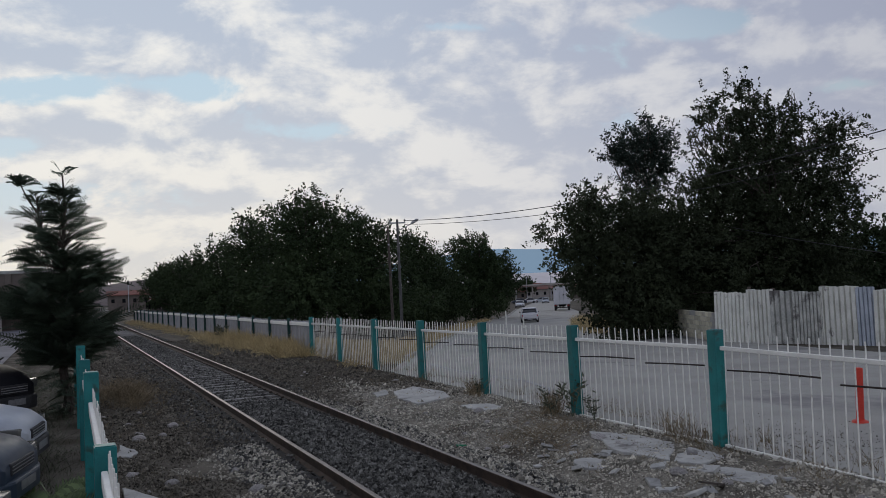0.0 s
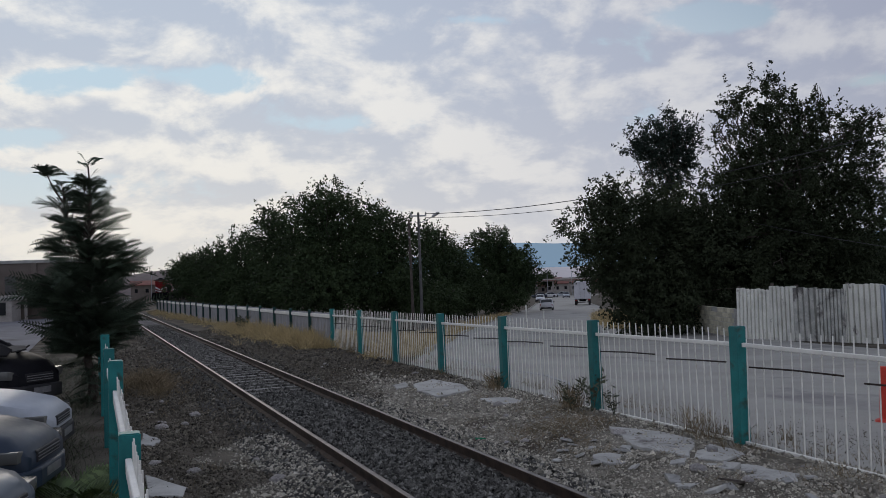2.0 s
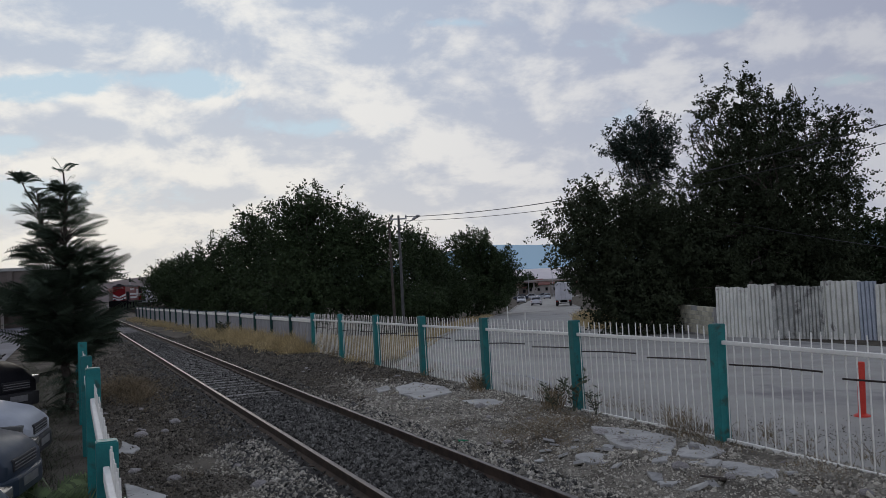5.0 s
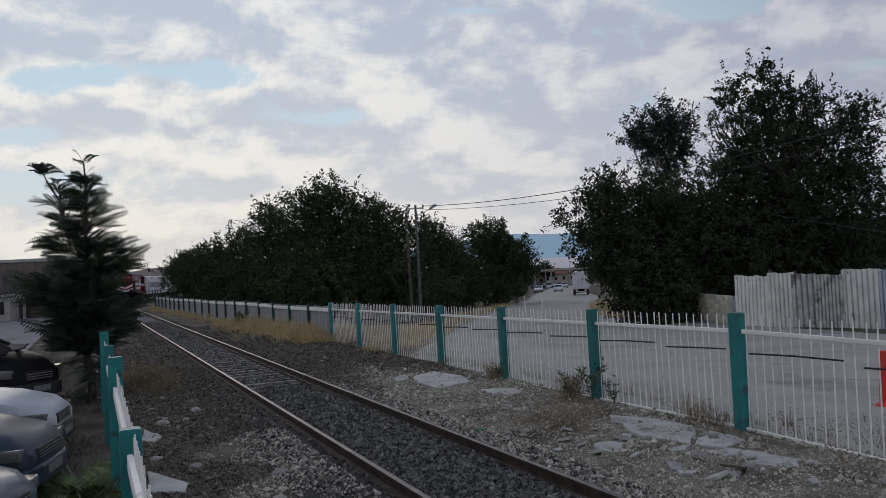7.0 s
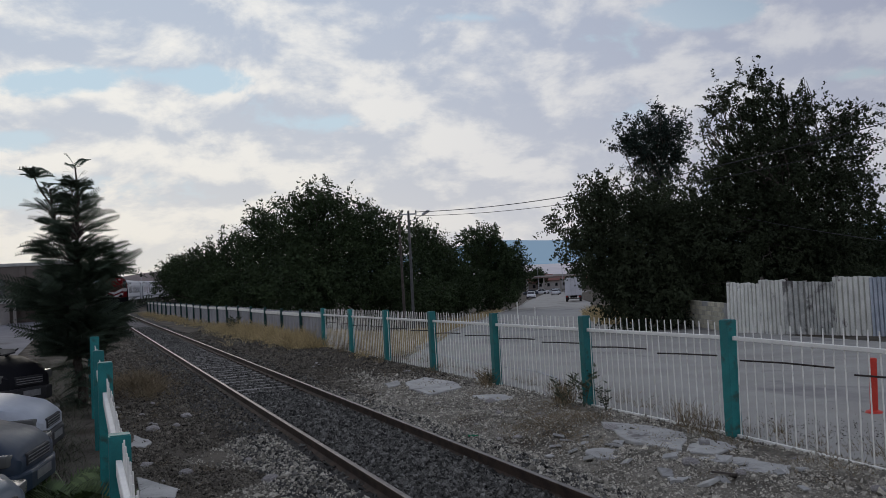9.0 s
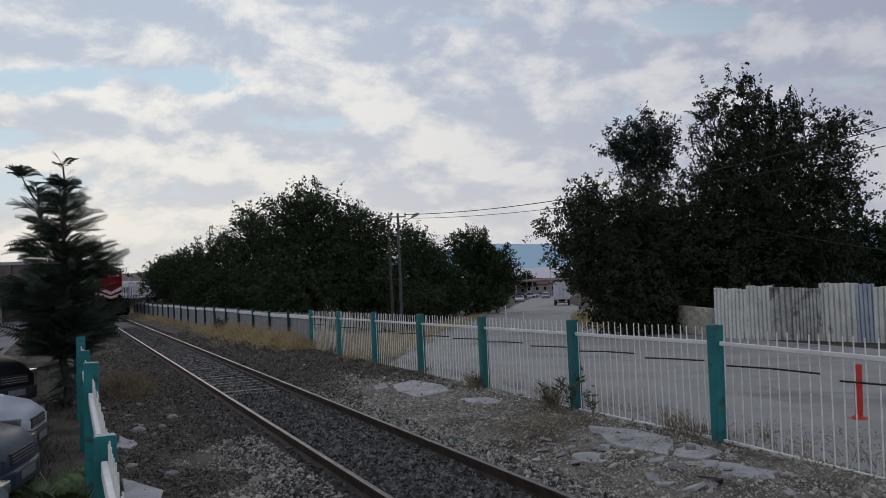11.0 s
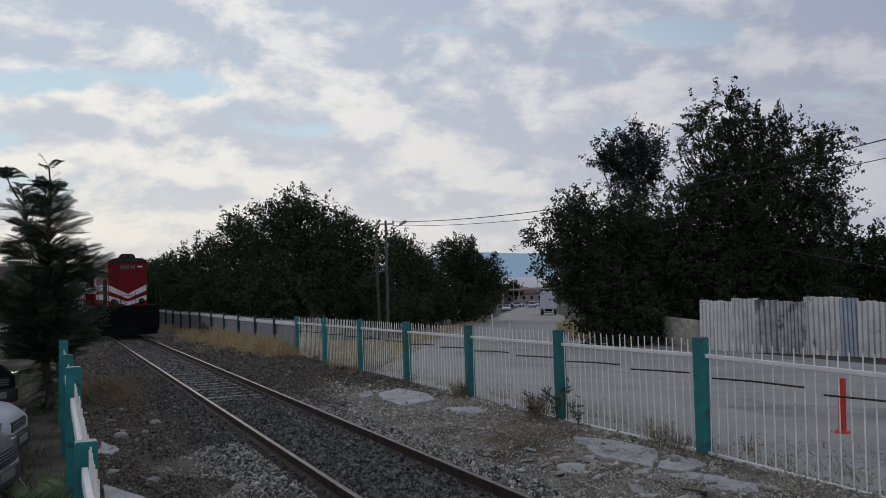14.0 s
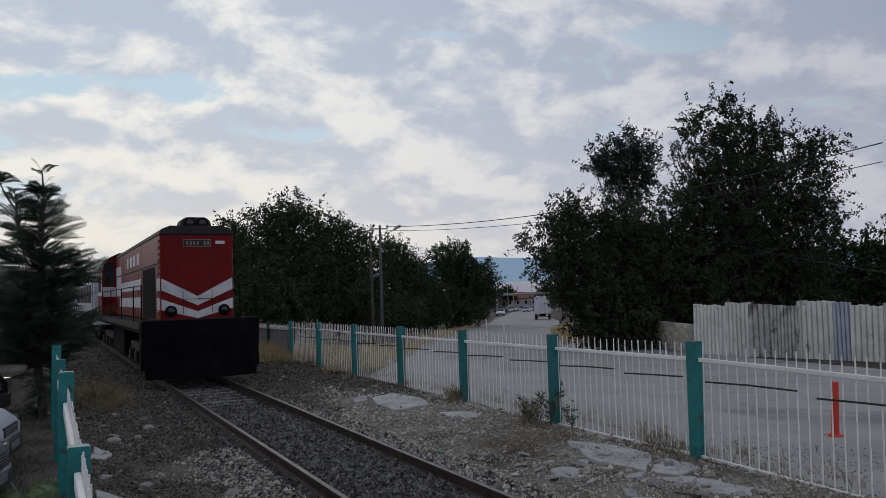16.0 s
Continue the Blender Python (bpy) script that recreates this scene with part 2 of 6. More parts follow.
LOCO_BLACK = surface("sooty_black_steel", (0.004, 0.004, 0.005), (0.010, 0.010, 0.011), 2, 0.85, 0.0, spec=0.04, bump=0.2, fine=25)
LOCO_ROOF = surface("sooty_roof", (0.016, 0.014, 0.014), (0.036, 0.032, 0.031), 1.5, 0.8, fine=20)
GRIME = surface("brake_dust_steel", (0.014, 0.012, 0.011), (0.035, 0.031, 0.028), 3, 0.8, 0.2, fine=30)
COACH = surface("coach_white_paint", (0.42, 0.43, 0.45), (0.56, 0.57, 0.59), 0.8, 0.5, fine=15, stain=(0.3, 0.29, 0.28), stain_size=0.8)
COACH_ROOF = surface("coach_grey_roof", (0.30, 0.31, 0.33), (0.42, 0.43, 0.45), 0.8, 0.6, fine=15)
COACH_BLUE = surface("coach_dark_band", (0.04, 0.05, 0.08), (0.07, 0.08, 0.11), 2, 0.4, fine=15)
PANE = glass_mat("dark_glass", (0.012, 0.014, 0.016))
LENS = glass_mat("headlamp_lens", (0.13, 0.13, 0.12), 0.2)
RUBBER = surface("tyre_rubber", (0.014, 0.014, 0.014), (0.03, 0.03, 0.03), 8, 0.9, fine=40)
RIM = surface("wheel_alloy", (0.25, 0.25, 0.26), (0.4, 0.4, 0.41), 8, 0.4, 0.7, bump=0)
PLASTIC = surface("black_bumper_plastic", (0.015, 0.015, 0.017), (0.032, 0.032, 0.034), 6, 0.6, fine=60)
NAVY = surface("navy_car_paint", (0.018, 0.030, 0.050), (0.026, 0.042, 0.066), 1.5, 0.4, bump=0, fine=10, coat=0.05, spec=0.3)
PALE_CAR = surface("pale_grey_car_paint", (0.40, 0.43, 0.46), (0.48, 0.51, 0.54), 1.5, 0.35, bump=0, fine=10, coat=0.0, spec=0.18)
STEEL_BLUE = surface("blue_car_paint", (0.035, 0.055, 0.085), (0.05, 0.075, 0.11), 1.5, 0.35, bump=0, fine=10, coat=0.3, spec=0.45)
WHITE_CAR = surface("white_car_paint", (0.58, 0.58, 0.59), (0.68, 0.68, 0.69), 1.5, 0.35, bump=0, fine=10, coat=0.0, spec=0.18)
WRECK = surface("burnt_dark_car_paint", (0.005, 0.005, 0.007), (0.013, 0.013, 0.016), 2, 0.6, bump=0.2, fine=14, stain=(0.035, 0.03, 0.028), spec=0.15,
                stain_size=2.2, stain_at=(0.62, 0.74))
TAIL = surface("tail_lamp_red", (0.25, 0.01, 0.01), (0.35, 0.02, 0.015), 6, 0.3, bump=0)
PLATE_GREY = surface("dusty_grey_lettering", (0.20, 0.15, 0.14), (0.30, 0.24, 0.22), 6, 0.6, bump=0)
PLATE = surface("plate_white", (0.55, 0.55, 0.53), (0.65, 0.65, 0.63), 6, 0.5, bump=0)
OCHRE = surface("ochre_render", (0.115, 0.095, 0.08), (0.175, 0.15, 0.13), 0.5, 0.9, fine=12, stain=(0.14, 0.12, 0.10), stain_size=0.35)
PLASTER = surface("pale_plaster", (0.27, 0.25, 0.225), (0.42, 0.39, 0.355), 0.4, 0.9, fine=10, vary=0.2)
ROOF_RED = surface("red_roof_tile", (0.16, 0.065, 0.05), (0.24, 0.10, 0.075), 0.6, 0.85, fine=6, vary=0.15)
TRUCK_WHITE = surface("truck_box_white", (0.52, 0.52, 0.54), (0.64, 0.64, 0.66), 0.8, 0.5, fine=12)
BOTTLE = glass_mat("green_bottle", (0.01, 0.14, 0.06), 0.15)
HILL = self_glow("haze_glow_hill", (0.185, 0.275, 0.385), 1.0)      # far backdrop, glows by itself to stand in for pale distance haze
# distance haze is painted in: the plain's base colour is lifted
PLAIN = surface("haze_painted_plain", (0.62, 0.58, 0.57), (0.76, 0.71, 0.69), 0.004, 1.0, bump=0, fine=0.05)
BROWN_HILL = surface("brown_hill", (0.12, 0.10, 0.095), (0.19, 0.155, 0.14), 0.02, 1.0, bump=0, fine=0.3)
FAR_POST = surface("dark_green_paint", (0.006, 0.035, 0.032), (0.012, 0.062, 0.055), 2, 0.6, fine=40, vary=0.3)
LOT = surface("dark_worn_asphalt", (0.15, 0.15, 0.158), (0.215, 0.213, 0.222), 0.5, 0.9, bump=0.25, fine=45, depth=0.01, spec=0.2,
              stain=(0.115, 0.11, 0.108), stain_size=0.3, stain_at=(0.55, 0.68))
DARK_GRAVEL = surface("dusty_brown_gravel", (0.050, 0.043, 0.032), (0.185, 0.168, 0.133), 7, 0.92, bump=0.2, fine=60, island=0.75, spec=0.2)
VERGE = surface("pale_dusty_grit", (0.090, 0.080, 0.062), (0.285, 0.262, 0.211), 1.3, 0.95, bump=0.9, fine=34, depth=0.04, spec=0.15,
                stain=(0.055, 0.045, 0.033), stain_size=0.7, stain_at=(0.52, 0.64))


# ---- mesh tools ----
class Build:
    """Gathers vertices and faces of one mesh."""

    def __init__(self):
        self.v, self.f = [], []

    def add(self, verts, faces, m=None):
        k = len(self.v)
        self.v += [tuple(m @ Vector(p)) for p in verts] if m else [tuple(p) for p in verts]
        self.f += [tuple(i + k for i in face) for face in faces]
        return self

    def box(self, x0, y0, z0, x1, y1, z1, m=None):
        p = [(x, y, z) for z in (z0, z1) for y in (y0, y1) for x in (x0, x1)]
        return self.add(p, [(0, 2, 3, 1), (4, 5, 7, 6), (0, 1, 5, 4), (2, 6, 7, 3), (0, 4, 6, 2), (1, 3, 7, 5)], m)

    def prism(self, outline, a, b, axis="y", m=None):
        """An outline of (p, q) pulled along an axis from a to b."""
        n = len(outline)
        put = {"x": lambda p, q, t: (t, p, q), "y": lambda p, q, t: (p, t, q), "z": lambda p, q, t: (p, q, t)}[axis]
        verts = [put(p, q, a) for p, q in outline] + [put(p, q, b) for p, q in outline]
        faces = [tuple(range(n))[::-1], tuple(range(n, 2 * n))] + [(i, (i + 1) % n, n + (i + 1) % n, n + i) for i in range(n)]
        return self.add(verts, faces, m)

    def tube(self, points, radii, n=8, cap=True):
        k, rings = len(self.v), len(points)
        pts = [Vector(p) for p in points]
        for i, p in enumerate(pts):
            way = (pts[min(i + 1, rings - 1)] - pts[max(i - 1, 0)]).normalized()
            side = way.cross(Vector((0.31, 0.17, 0.93)))
            if side.length < 0.05:
                side = way.cross(Vector((1, 0, 0)))
            side.normalize()
            other = way.cross(side)
            for j in range(n):
                a = 2 * math.pi * j / n
                self.v.append(tuple(p + (side * math.cos(a) + other * math.sin(a)) * radii[i]))
        for i in range(rings - 1):
            for j in range(n):
                self.f.append((k + i * n + j, k + i * n + (j + 1) % n, k + (i + 1) * n + (j + 1) % n, k + (i + 1) * n + j))
        if cap:
            self.f.append(tuple(range(k, k + n))[::-1])
            self.f.append(tuple(range(k + (rings - 1) * n, k + rings * n)))
        return self

    def lathe(self, profile, n=20, m=None):
        """Turns (radius, height) pairs about z."""
        verts, faces = [], []
        for r, z in profile:
            verts += [(r * math.cos(2 * math.pi * j / n), r * math.sin(2 * math.pi * j / n), z) for j in range(n)]
        for i in range(len(profile) - 1):
            faces += [(i * n + j, i * n + (j + 1) % n, (i + 1) * n + (j + 1) % n, (i + 1) * n + j) for j in range(n)]
        faces += [tuple(range(n))[::-1], tuple(range((len(profile) - 1) * n, len(profile) * n))]
        return self.add(verts, faces, m)

    def mesh(self, name, material, smooth=False, bevel=0.0, steps=2):
        data = bpy.data.meshes.new(name)
        data.from_pydata(self.v, [], self.f)
        if bevel or smooth:
            bm = bmesh.new()
            bm.from_mesh(data)
            bmesh.ops.recalc_face_normals(bm, faces=bm.faces)
            if bevel:
                edges = [e for e in bm.edges if len(e.link_faces) == 2 and e.calc_face_angle(0) > 0.4]
                bmesh.ops.bevel(bm, geom=edges, offset=bevel, segments=steps, affect="EDGES", profile=0.5, clamp_overlap=True)
            if smooth:
                for face in bm.faces:
                    face.smooth = True
                for e in bm.edges:
                    if len(e.link_faces) == 2 and e.calc_face_angle(0) > 0.7:
                        e.smooth = False
            bm.to_mesh(data)
            bm.free()
        data.materials.append(material)
        return data


def part(name, build, material, parent=None, label="", smooth=False, bevel=0.0, steps=2):
    data = build if isinstance(build, bpy.types.Mesh) else build.mesh(name, material, smooth, bevel, steps)
    ob = new(name, data)
    if parent:
        ob.parent = parent
    return tagged(ob, label) if label else ob


def thing(name, label, category, place=None, group="", kind=""):
    ob = new(name)
    ob.empty_display_size = 0.2
    if place is not None:
        ob.matrix_world = place
    return tagged(ob, label, category, group, kind)


def soup(name, verts, sides, material):
    """A mesh of many loose polygons of equal side count from an array of corners."""
    data = bpy.data.meshes.new(name)
    count = len(verts)
    data.vertices.add(count)
    data.vertices.foreach_set("co", np.asarray(verts, np.float32).ravel())
    data.loops.add(count)
    data.loops.foreach_set("vertex_index", np.arange(count, dtype=np.int32))
    data.polygons.add(count // sides)
    data.polygons.foreach_set("loop_start", np.arange(0, count, sides, dtype=np.int32))
    data.update(calc_edges=True)
    data.materials.append(material)
    return data


def unit(a):
    return a / np.maximum(np.linalg.norm(a, axis=1, keepdims=True), 1e-6)


def leaf_quads(at, way, rng, length, width):
    """Diamond leaves from their feet along a way, turned at random about it."""
    way = unit(way)
    side = unit(np.cross(way, rng.normal(size=at.shape)))
    drop = np.cross(way, side)
    L = (length * rng.uniform(0.65, 1.25, (len(at), 1)))
    w = width * L / length
    a, c = at, at + way * L
    b = at + way * L * 0.45 + side * w * 0.5 + drop * w * 0.15
    d = at + way * L * 0.45 - side * w * 0.5 + drop * w * 0.15
    return np.stack([a, b, c, d], 1).reshape(-1, 3)


def stones(name, centres, sizes, rng, material):
    """Loose broken stones: squashed, uneven eight-sided lumps."""
    base = np.array([(1, 0, 0), (0, 1, 0), (-1, 0, 0), (0, -1, 0), (0, 0, 1), (0, 0, -1)], float)
    tris = np.array([(0, 1, 4), (1, 2, 4), (2, 3, 4), (3, 0, 4), (1, 0, 5), (2, 1, 5), (3, 2, 5), (0, 3, 5)])
    n = len(centres)
    shape = base[None] * rng.uniform(0.65, 1.3, (n, 6, 1)) * rng.uniform(0.6, 1.2, (n, 1, 3))
    shape += rng.normal(0, 0.16, (n, 6, 3))
    a = rng.uniform(0, 6.283, n)
    tilt = rng.normal(0, 0.5, n)
    ca, sa, ct, st = np.cos(a), np.sin(a), np.cos(tilt), np.sin(tilt)
    x, y, z = shape[..., 0], shape[..., 1], shape[..., 2]
    y, z = y * ct[:, None] - z * st[:, None], y * st[:, None] + z * ct[:, None]
    x, y = x * ca[:, None] - y * sa[:, None], x * sa[:, None] + y * ca[:, None]
    verts = np.stack([x, y, z], 2) * np.asarray(sizes)[:, None, None] + np.asarray(centres)[:, None, :]
    data = bpy.data.meshes.new(name)
    faces = (tris[None] + 6 * np.arange(n)[:, None, None]).reshape(-1, 3)
    data.from_pydata(verts.reshape(-1, 3).tolist(), [], faces.tolist())
    data.materials.append(material)
    return data


# ---- plan: the track's line, the lie of the land ----
A0, START = 0.424, Vector((2.64, 3.0))
ALONG, RIGHT = Vector((-math.sin(A0), math.cos(A0))), Vector((math.cos(A0), math.sin(A0)))
BEND, RADIUS = 98.0, 240.0


def track(s, off=0.0):
    """Point and heading of the line at s metres, off metres to its right."""
    if s <= BEND:
        c, th = START + ALONG * s, A0
    else:
        a = (s - BEND) / RADIUS
        c, th = START + ALONG * BEND + ALONG * (RADIUS * math.sin(a)) + RIGHT * (RADIUS * (1 - math.cos(a))), A0 - a
    return c.x + off * math.cos(th), c.y + off * math.sin(th), th


def uv(x, y):
    """Metres along the straight line and to its right; works on arrays."""
    dx, dy = x - START.x, y - START.y
    return dx * ALONG.x + dy * ALONG.y, dx * RIGHT.x + dy * RIGHT.y


def xy(u, v):
    return START.x + ALONG.x * u + RIGHT.x * v, START.y + ALONG.y * u + RIGHT.y * v


def smooth01(x):
    x = np.clip(x, 0, 1)
    return x * x * (3 - 2 * x)


def road_z(x, y):
    u, v = uv(x, y)
    fall = 1.85 * np.clip((y - 12) / 70, 0, 1) + 0.0145 * np.clip(y - 82, 0, 180)
    return -0.15 - fall * smooth01((v - 4.5) / 9)


def land_z(x, y):
    """Height of the ground; works on arrays."""
    u, v = uv(x, y)
    bend = np.where(u > BEND, np.maximum(u - BEND, 0) ** 2 / (2 * RADIUS), 0.0)
    w = v - bend
    z = road_z(x, y)
    bed = smooth01((2.6 - np.abs(w)) / 1.2) * (np.abs(w) < 3)
    z = z * (1 - bed) + (-0.225) * bed
    near = np.exp(-((y - 14) / 22.0) ** 2)
    lumps = 0.035 * np.sin(1.9 * x + 0.7 * y) * np.sin(1.3 * y - 0.6 * x) + 0.02 * np.sin(4.7 * x + 1.1) * np.sin(4.1 * y + 0.3)
    z = z + lumps * near * (1 - bed) * (v < 4.0) * (v > -3.2)
    z = z + 0.05 * smooth01((-v - 3.2) / 2.5)
    return z


def land(x, y):
    return float(land_z(np.float64(x), np.float64(y)))


def sheet(name, X, Y, Z, material):
    ny, nx = X.shape
    v = np.stack([X, Y, Z], 2).reshape(-1, 3)
    i = np.arange(ny * nx).reshape(ny, nx)
    f = np.stack([i[:-1, :-1], i[:-1, 1:], i[1:, 1:], i[1:, :-1]], 2).reshape(-1, 4)
    data = bpy.data.meshes.new(name)
    data.from_pydata(v.tolist(), [], f.tolist())
    data.polygons.foreach_set("use_smooth", [True] * len(f))
    data.materials.append(material)
    return data


def make_ground():
    ys = np.unique(np.concatenate([[-400, -120], np.arange(-40, 0, 4), np.arange(0, 36, 0.3), np.arange(36, 100, 1.2), np.arange(100, 300, 8),
                                   np.geomspace(300, 4600, 16)]))
    xs = np.unique(np.concatenate([-np.geomspace(60, 4000, 18), np.arange(-60, -12, 2), np.arange(-12, 9, 0.3), np.arange(9, 40, 1.2),
                                   np.geomspace(40, 4000, 18)]))
    X, Y = np.meshgrid(xs, ys)
    Z = land_z(X, Y)
    left = np.vectorize(road_left)(Y)
    right = np.vectorize(road_right)(Y)
    inside = (X > left + 0.1) & (X < right - 0.1) & (Y > -20) & (Y < 260)
    Z = Z - 0.10 * inside
    u, v = uv(X, Y)
    lot = (v < -5.9) & (Y < 150) & (Y > -20)
    Z = Z - 0.06 * lot
    ob = new("ground", sheet("ground", X, Y, Z, EARTH))
    tagged(ob, "dry stony earth and dust beside the railway", "ground", kind="structure")


def lerp_list(points, t):
    for (a, p), (b, q) in zip(points, points[1:]):
        if t <= b:
            k = (t - a) / (b - a)
            return p + (q - p) * max(k, 0)
    return points[-1][1]


def road_left(y):
    if y < 23:
        return 3.62 - 0.4392 * (y - 11.11)
    return lerp_list([(23, -1.6), (30, -0.95), (45, -0.6), (60, 0.9), (83, 3.5), (112, 8.6), (150, 13.0), (210, 21.5), (270, 30)], y)


def road_right(y):
    return lerp_list([(-20, 26), (10, 15.5), (24.5, 13.0), (34, 11.6), (50, 8.6), (69, 10.8), (90, 14.3), (115, 18.6), (150, 22), (210, 31), (270, 44)], y)


def make_road():
    ys = np.unique(np.concatenate([np.arange(-20, 60, 0.8), np.arange(60, 271, 4)]))
    k = np.linspace(0, 1, 26)
    X = np.array([[road_left(y) + (road_right(y) - road_left(y)) * t for t in k] for y in ys])
    Y = np.repeat(ys[:, None], len(k), 1)
    Z = road_z(X, Y) + 0.006
    ob = new("road", sheet("road", X, Y, Z, ASPHALT))
    tagged(ob, "worn light grey asphalt yard running into a road", "road", kind="structure")
    # the parking lot beyond the other fence
    us = np.arange(-16, 141, 2.0)
    vs = np.array([-5.9, -8, -12, -20, -32, -50, -75, -110])
    U, V = np.meshgrid(us, vs, indexing="ij")
    X, Y = xy(U, V)
    ob = new("pavement", sheet("pavement", X, Y, land_z(X, Y) + 0.01, LOT))
    tagged(ob, "grey asphalt car park", "pavement", kind="structure")
    # kerb stones along the road's far left edge
    kerb = thing("kerb", "pale concrete kerb along the road", "kerb", kind="structure")
    stone = Build().box(-0.07, 0, -0.25, 0.07, 0.98, 0.13).mesh("kerb_stone", KERB, bevel=0.02, steps=1)
    y = 27.0
    while y < 150:
        a, b = Vector((road_left(y), y)), Vector((road_left(y + 1), y + 1))
        d = b - a
        ob = part("kerb_stone", stone, KERB, kerb)
        ob.matrix_basis = pose(a.x - 0.08, a.y, float(road_z(a.x, a.y)), math.degrees(math.atan2(float(road_z(b.x, b.y) - road_z(a.x, a.y)), 1)), 0,
                               -math.degrees(math.atan2(d.x, d.y)))
        y += 1.0


# ---- railway ----
def make_track():
    line = thing("railway_track", "rusty steel rails on concrete sleepers in dark ballast", "railway track", kind="structure")
    ss = list(np.arange(-14, BEND, 4.0)) + list(np.arange(BEND, 300, 3.0))
    foot = [(-0.07, -0.16), (0.07, -0.16), (0.07, -0.145), (0.012, -0.12), (0.012, -0.045), (0.034, -0.035), (0.034, -0.004), (-0.034, -0.004),
            (-0.034, -0.035), (-0.012, -0.045), (-0.012, -0.12), (-0.07, -0.145)]
    head = [(-0.030, -0.0035), (0.030, -0.0035), (0.022, 0.0), (-0.022, 0.0)]
    for side in (-1, 1):
        rail = None
        for outline, mat, name in ((foot, RAIL_RUST, "rail"), (head, RAIL_SHINE, "rail_head")):
            b, n = Build(), len(outline)
            for s in ss:
                for p, z in outline:
                    x, y, _ = track(s, side * 0.752 + p)
                    b.v.append((x, y, z))
            for i in range(len(ss) - 1):
                b.f += [(i * n + j, i * n + (j + 1) % n, (i + 1) * n + (j + 1) % n, (i + 1) * n + j) for j in range(n)]
            ob = part(name, b, mat, rail or line, "polished running surface" if rail else "rust-brown rail")
            rail = rail or ob
    tie = Build().prism([(-0.13, -0.12), (0.13, -0.12), (0.105, 0.0), (-0.105, 0.0)], -1.25, 1.25, "y")
    tie = tie.mesh("sleeper", SLEEPER, bevel=0.012, steps=1)
    clip = Build().box(-0.05, -0.11, 0, 0.05, -0.06, 0.035).box(-0.05, 0.06, 0, 0.05, 0.11, 0.035).mesh("rail_clip", RAIL_RUST)
    rng = random.Random(4)
    s = -6.0
    k = 0
    while s < 150:
        x, y, th = track(s + rng.uniform(-0.02, 0.02))
        ob = part("sleeper", tie, SLEEPER, line)
        ob.matrix_basis = pose(x, y, -0.163 - (0.012 if s < 16 else 0.0) + rng.uniform(-0.006, 0.004), 0, 0, 90 + math.degrees(th) + rng.uniform(-0.5, 0.5))
        if 2 < s < 34:
            for side in (-0.752, 0.752):
                c = part("rail_clip", clip, RAIL_RUST, ob)
                c.matrix_basis = pose(0, -side, 0)
        s += 0.6
        k += 1


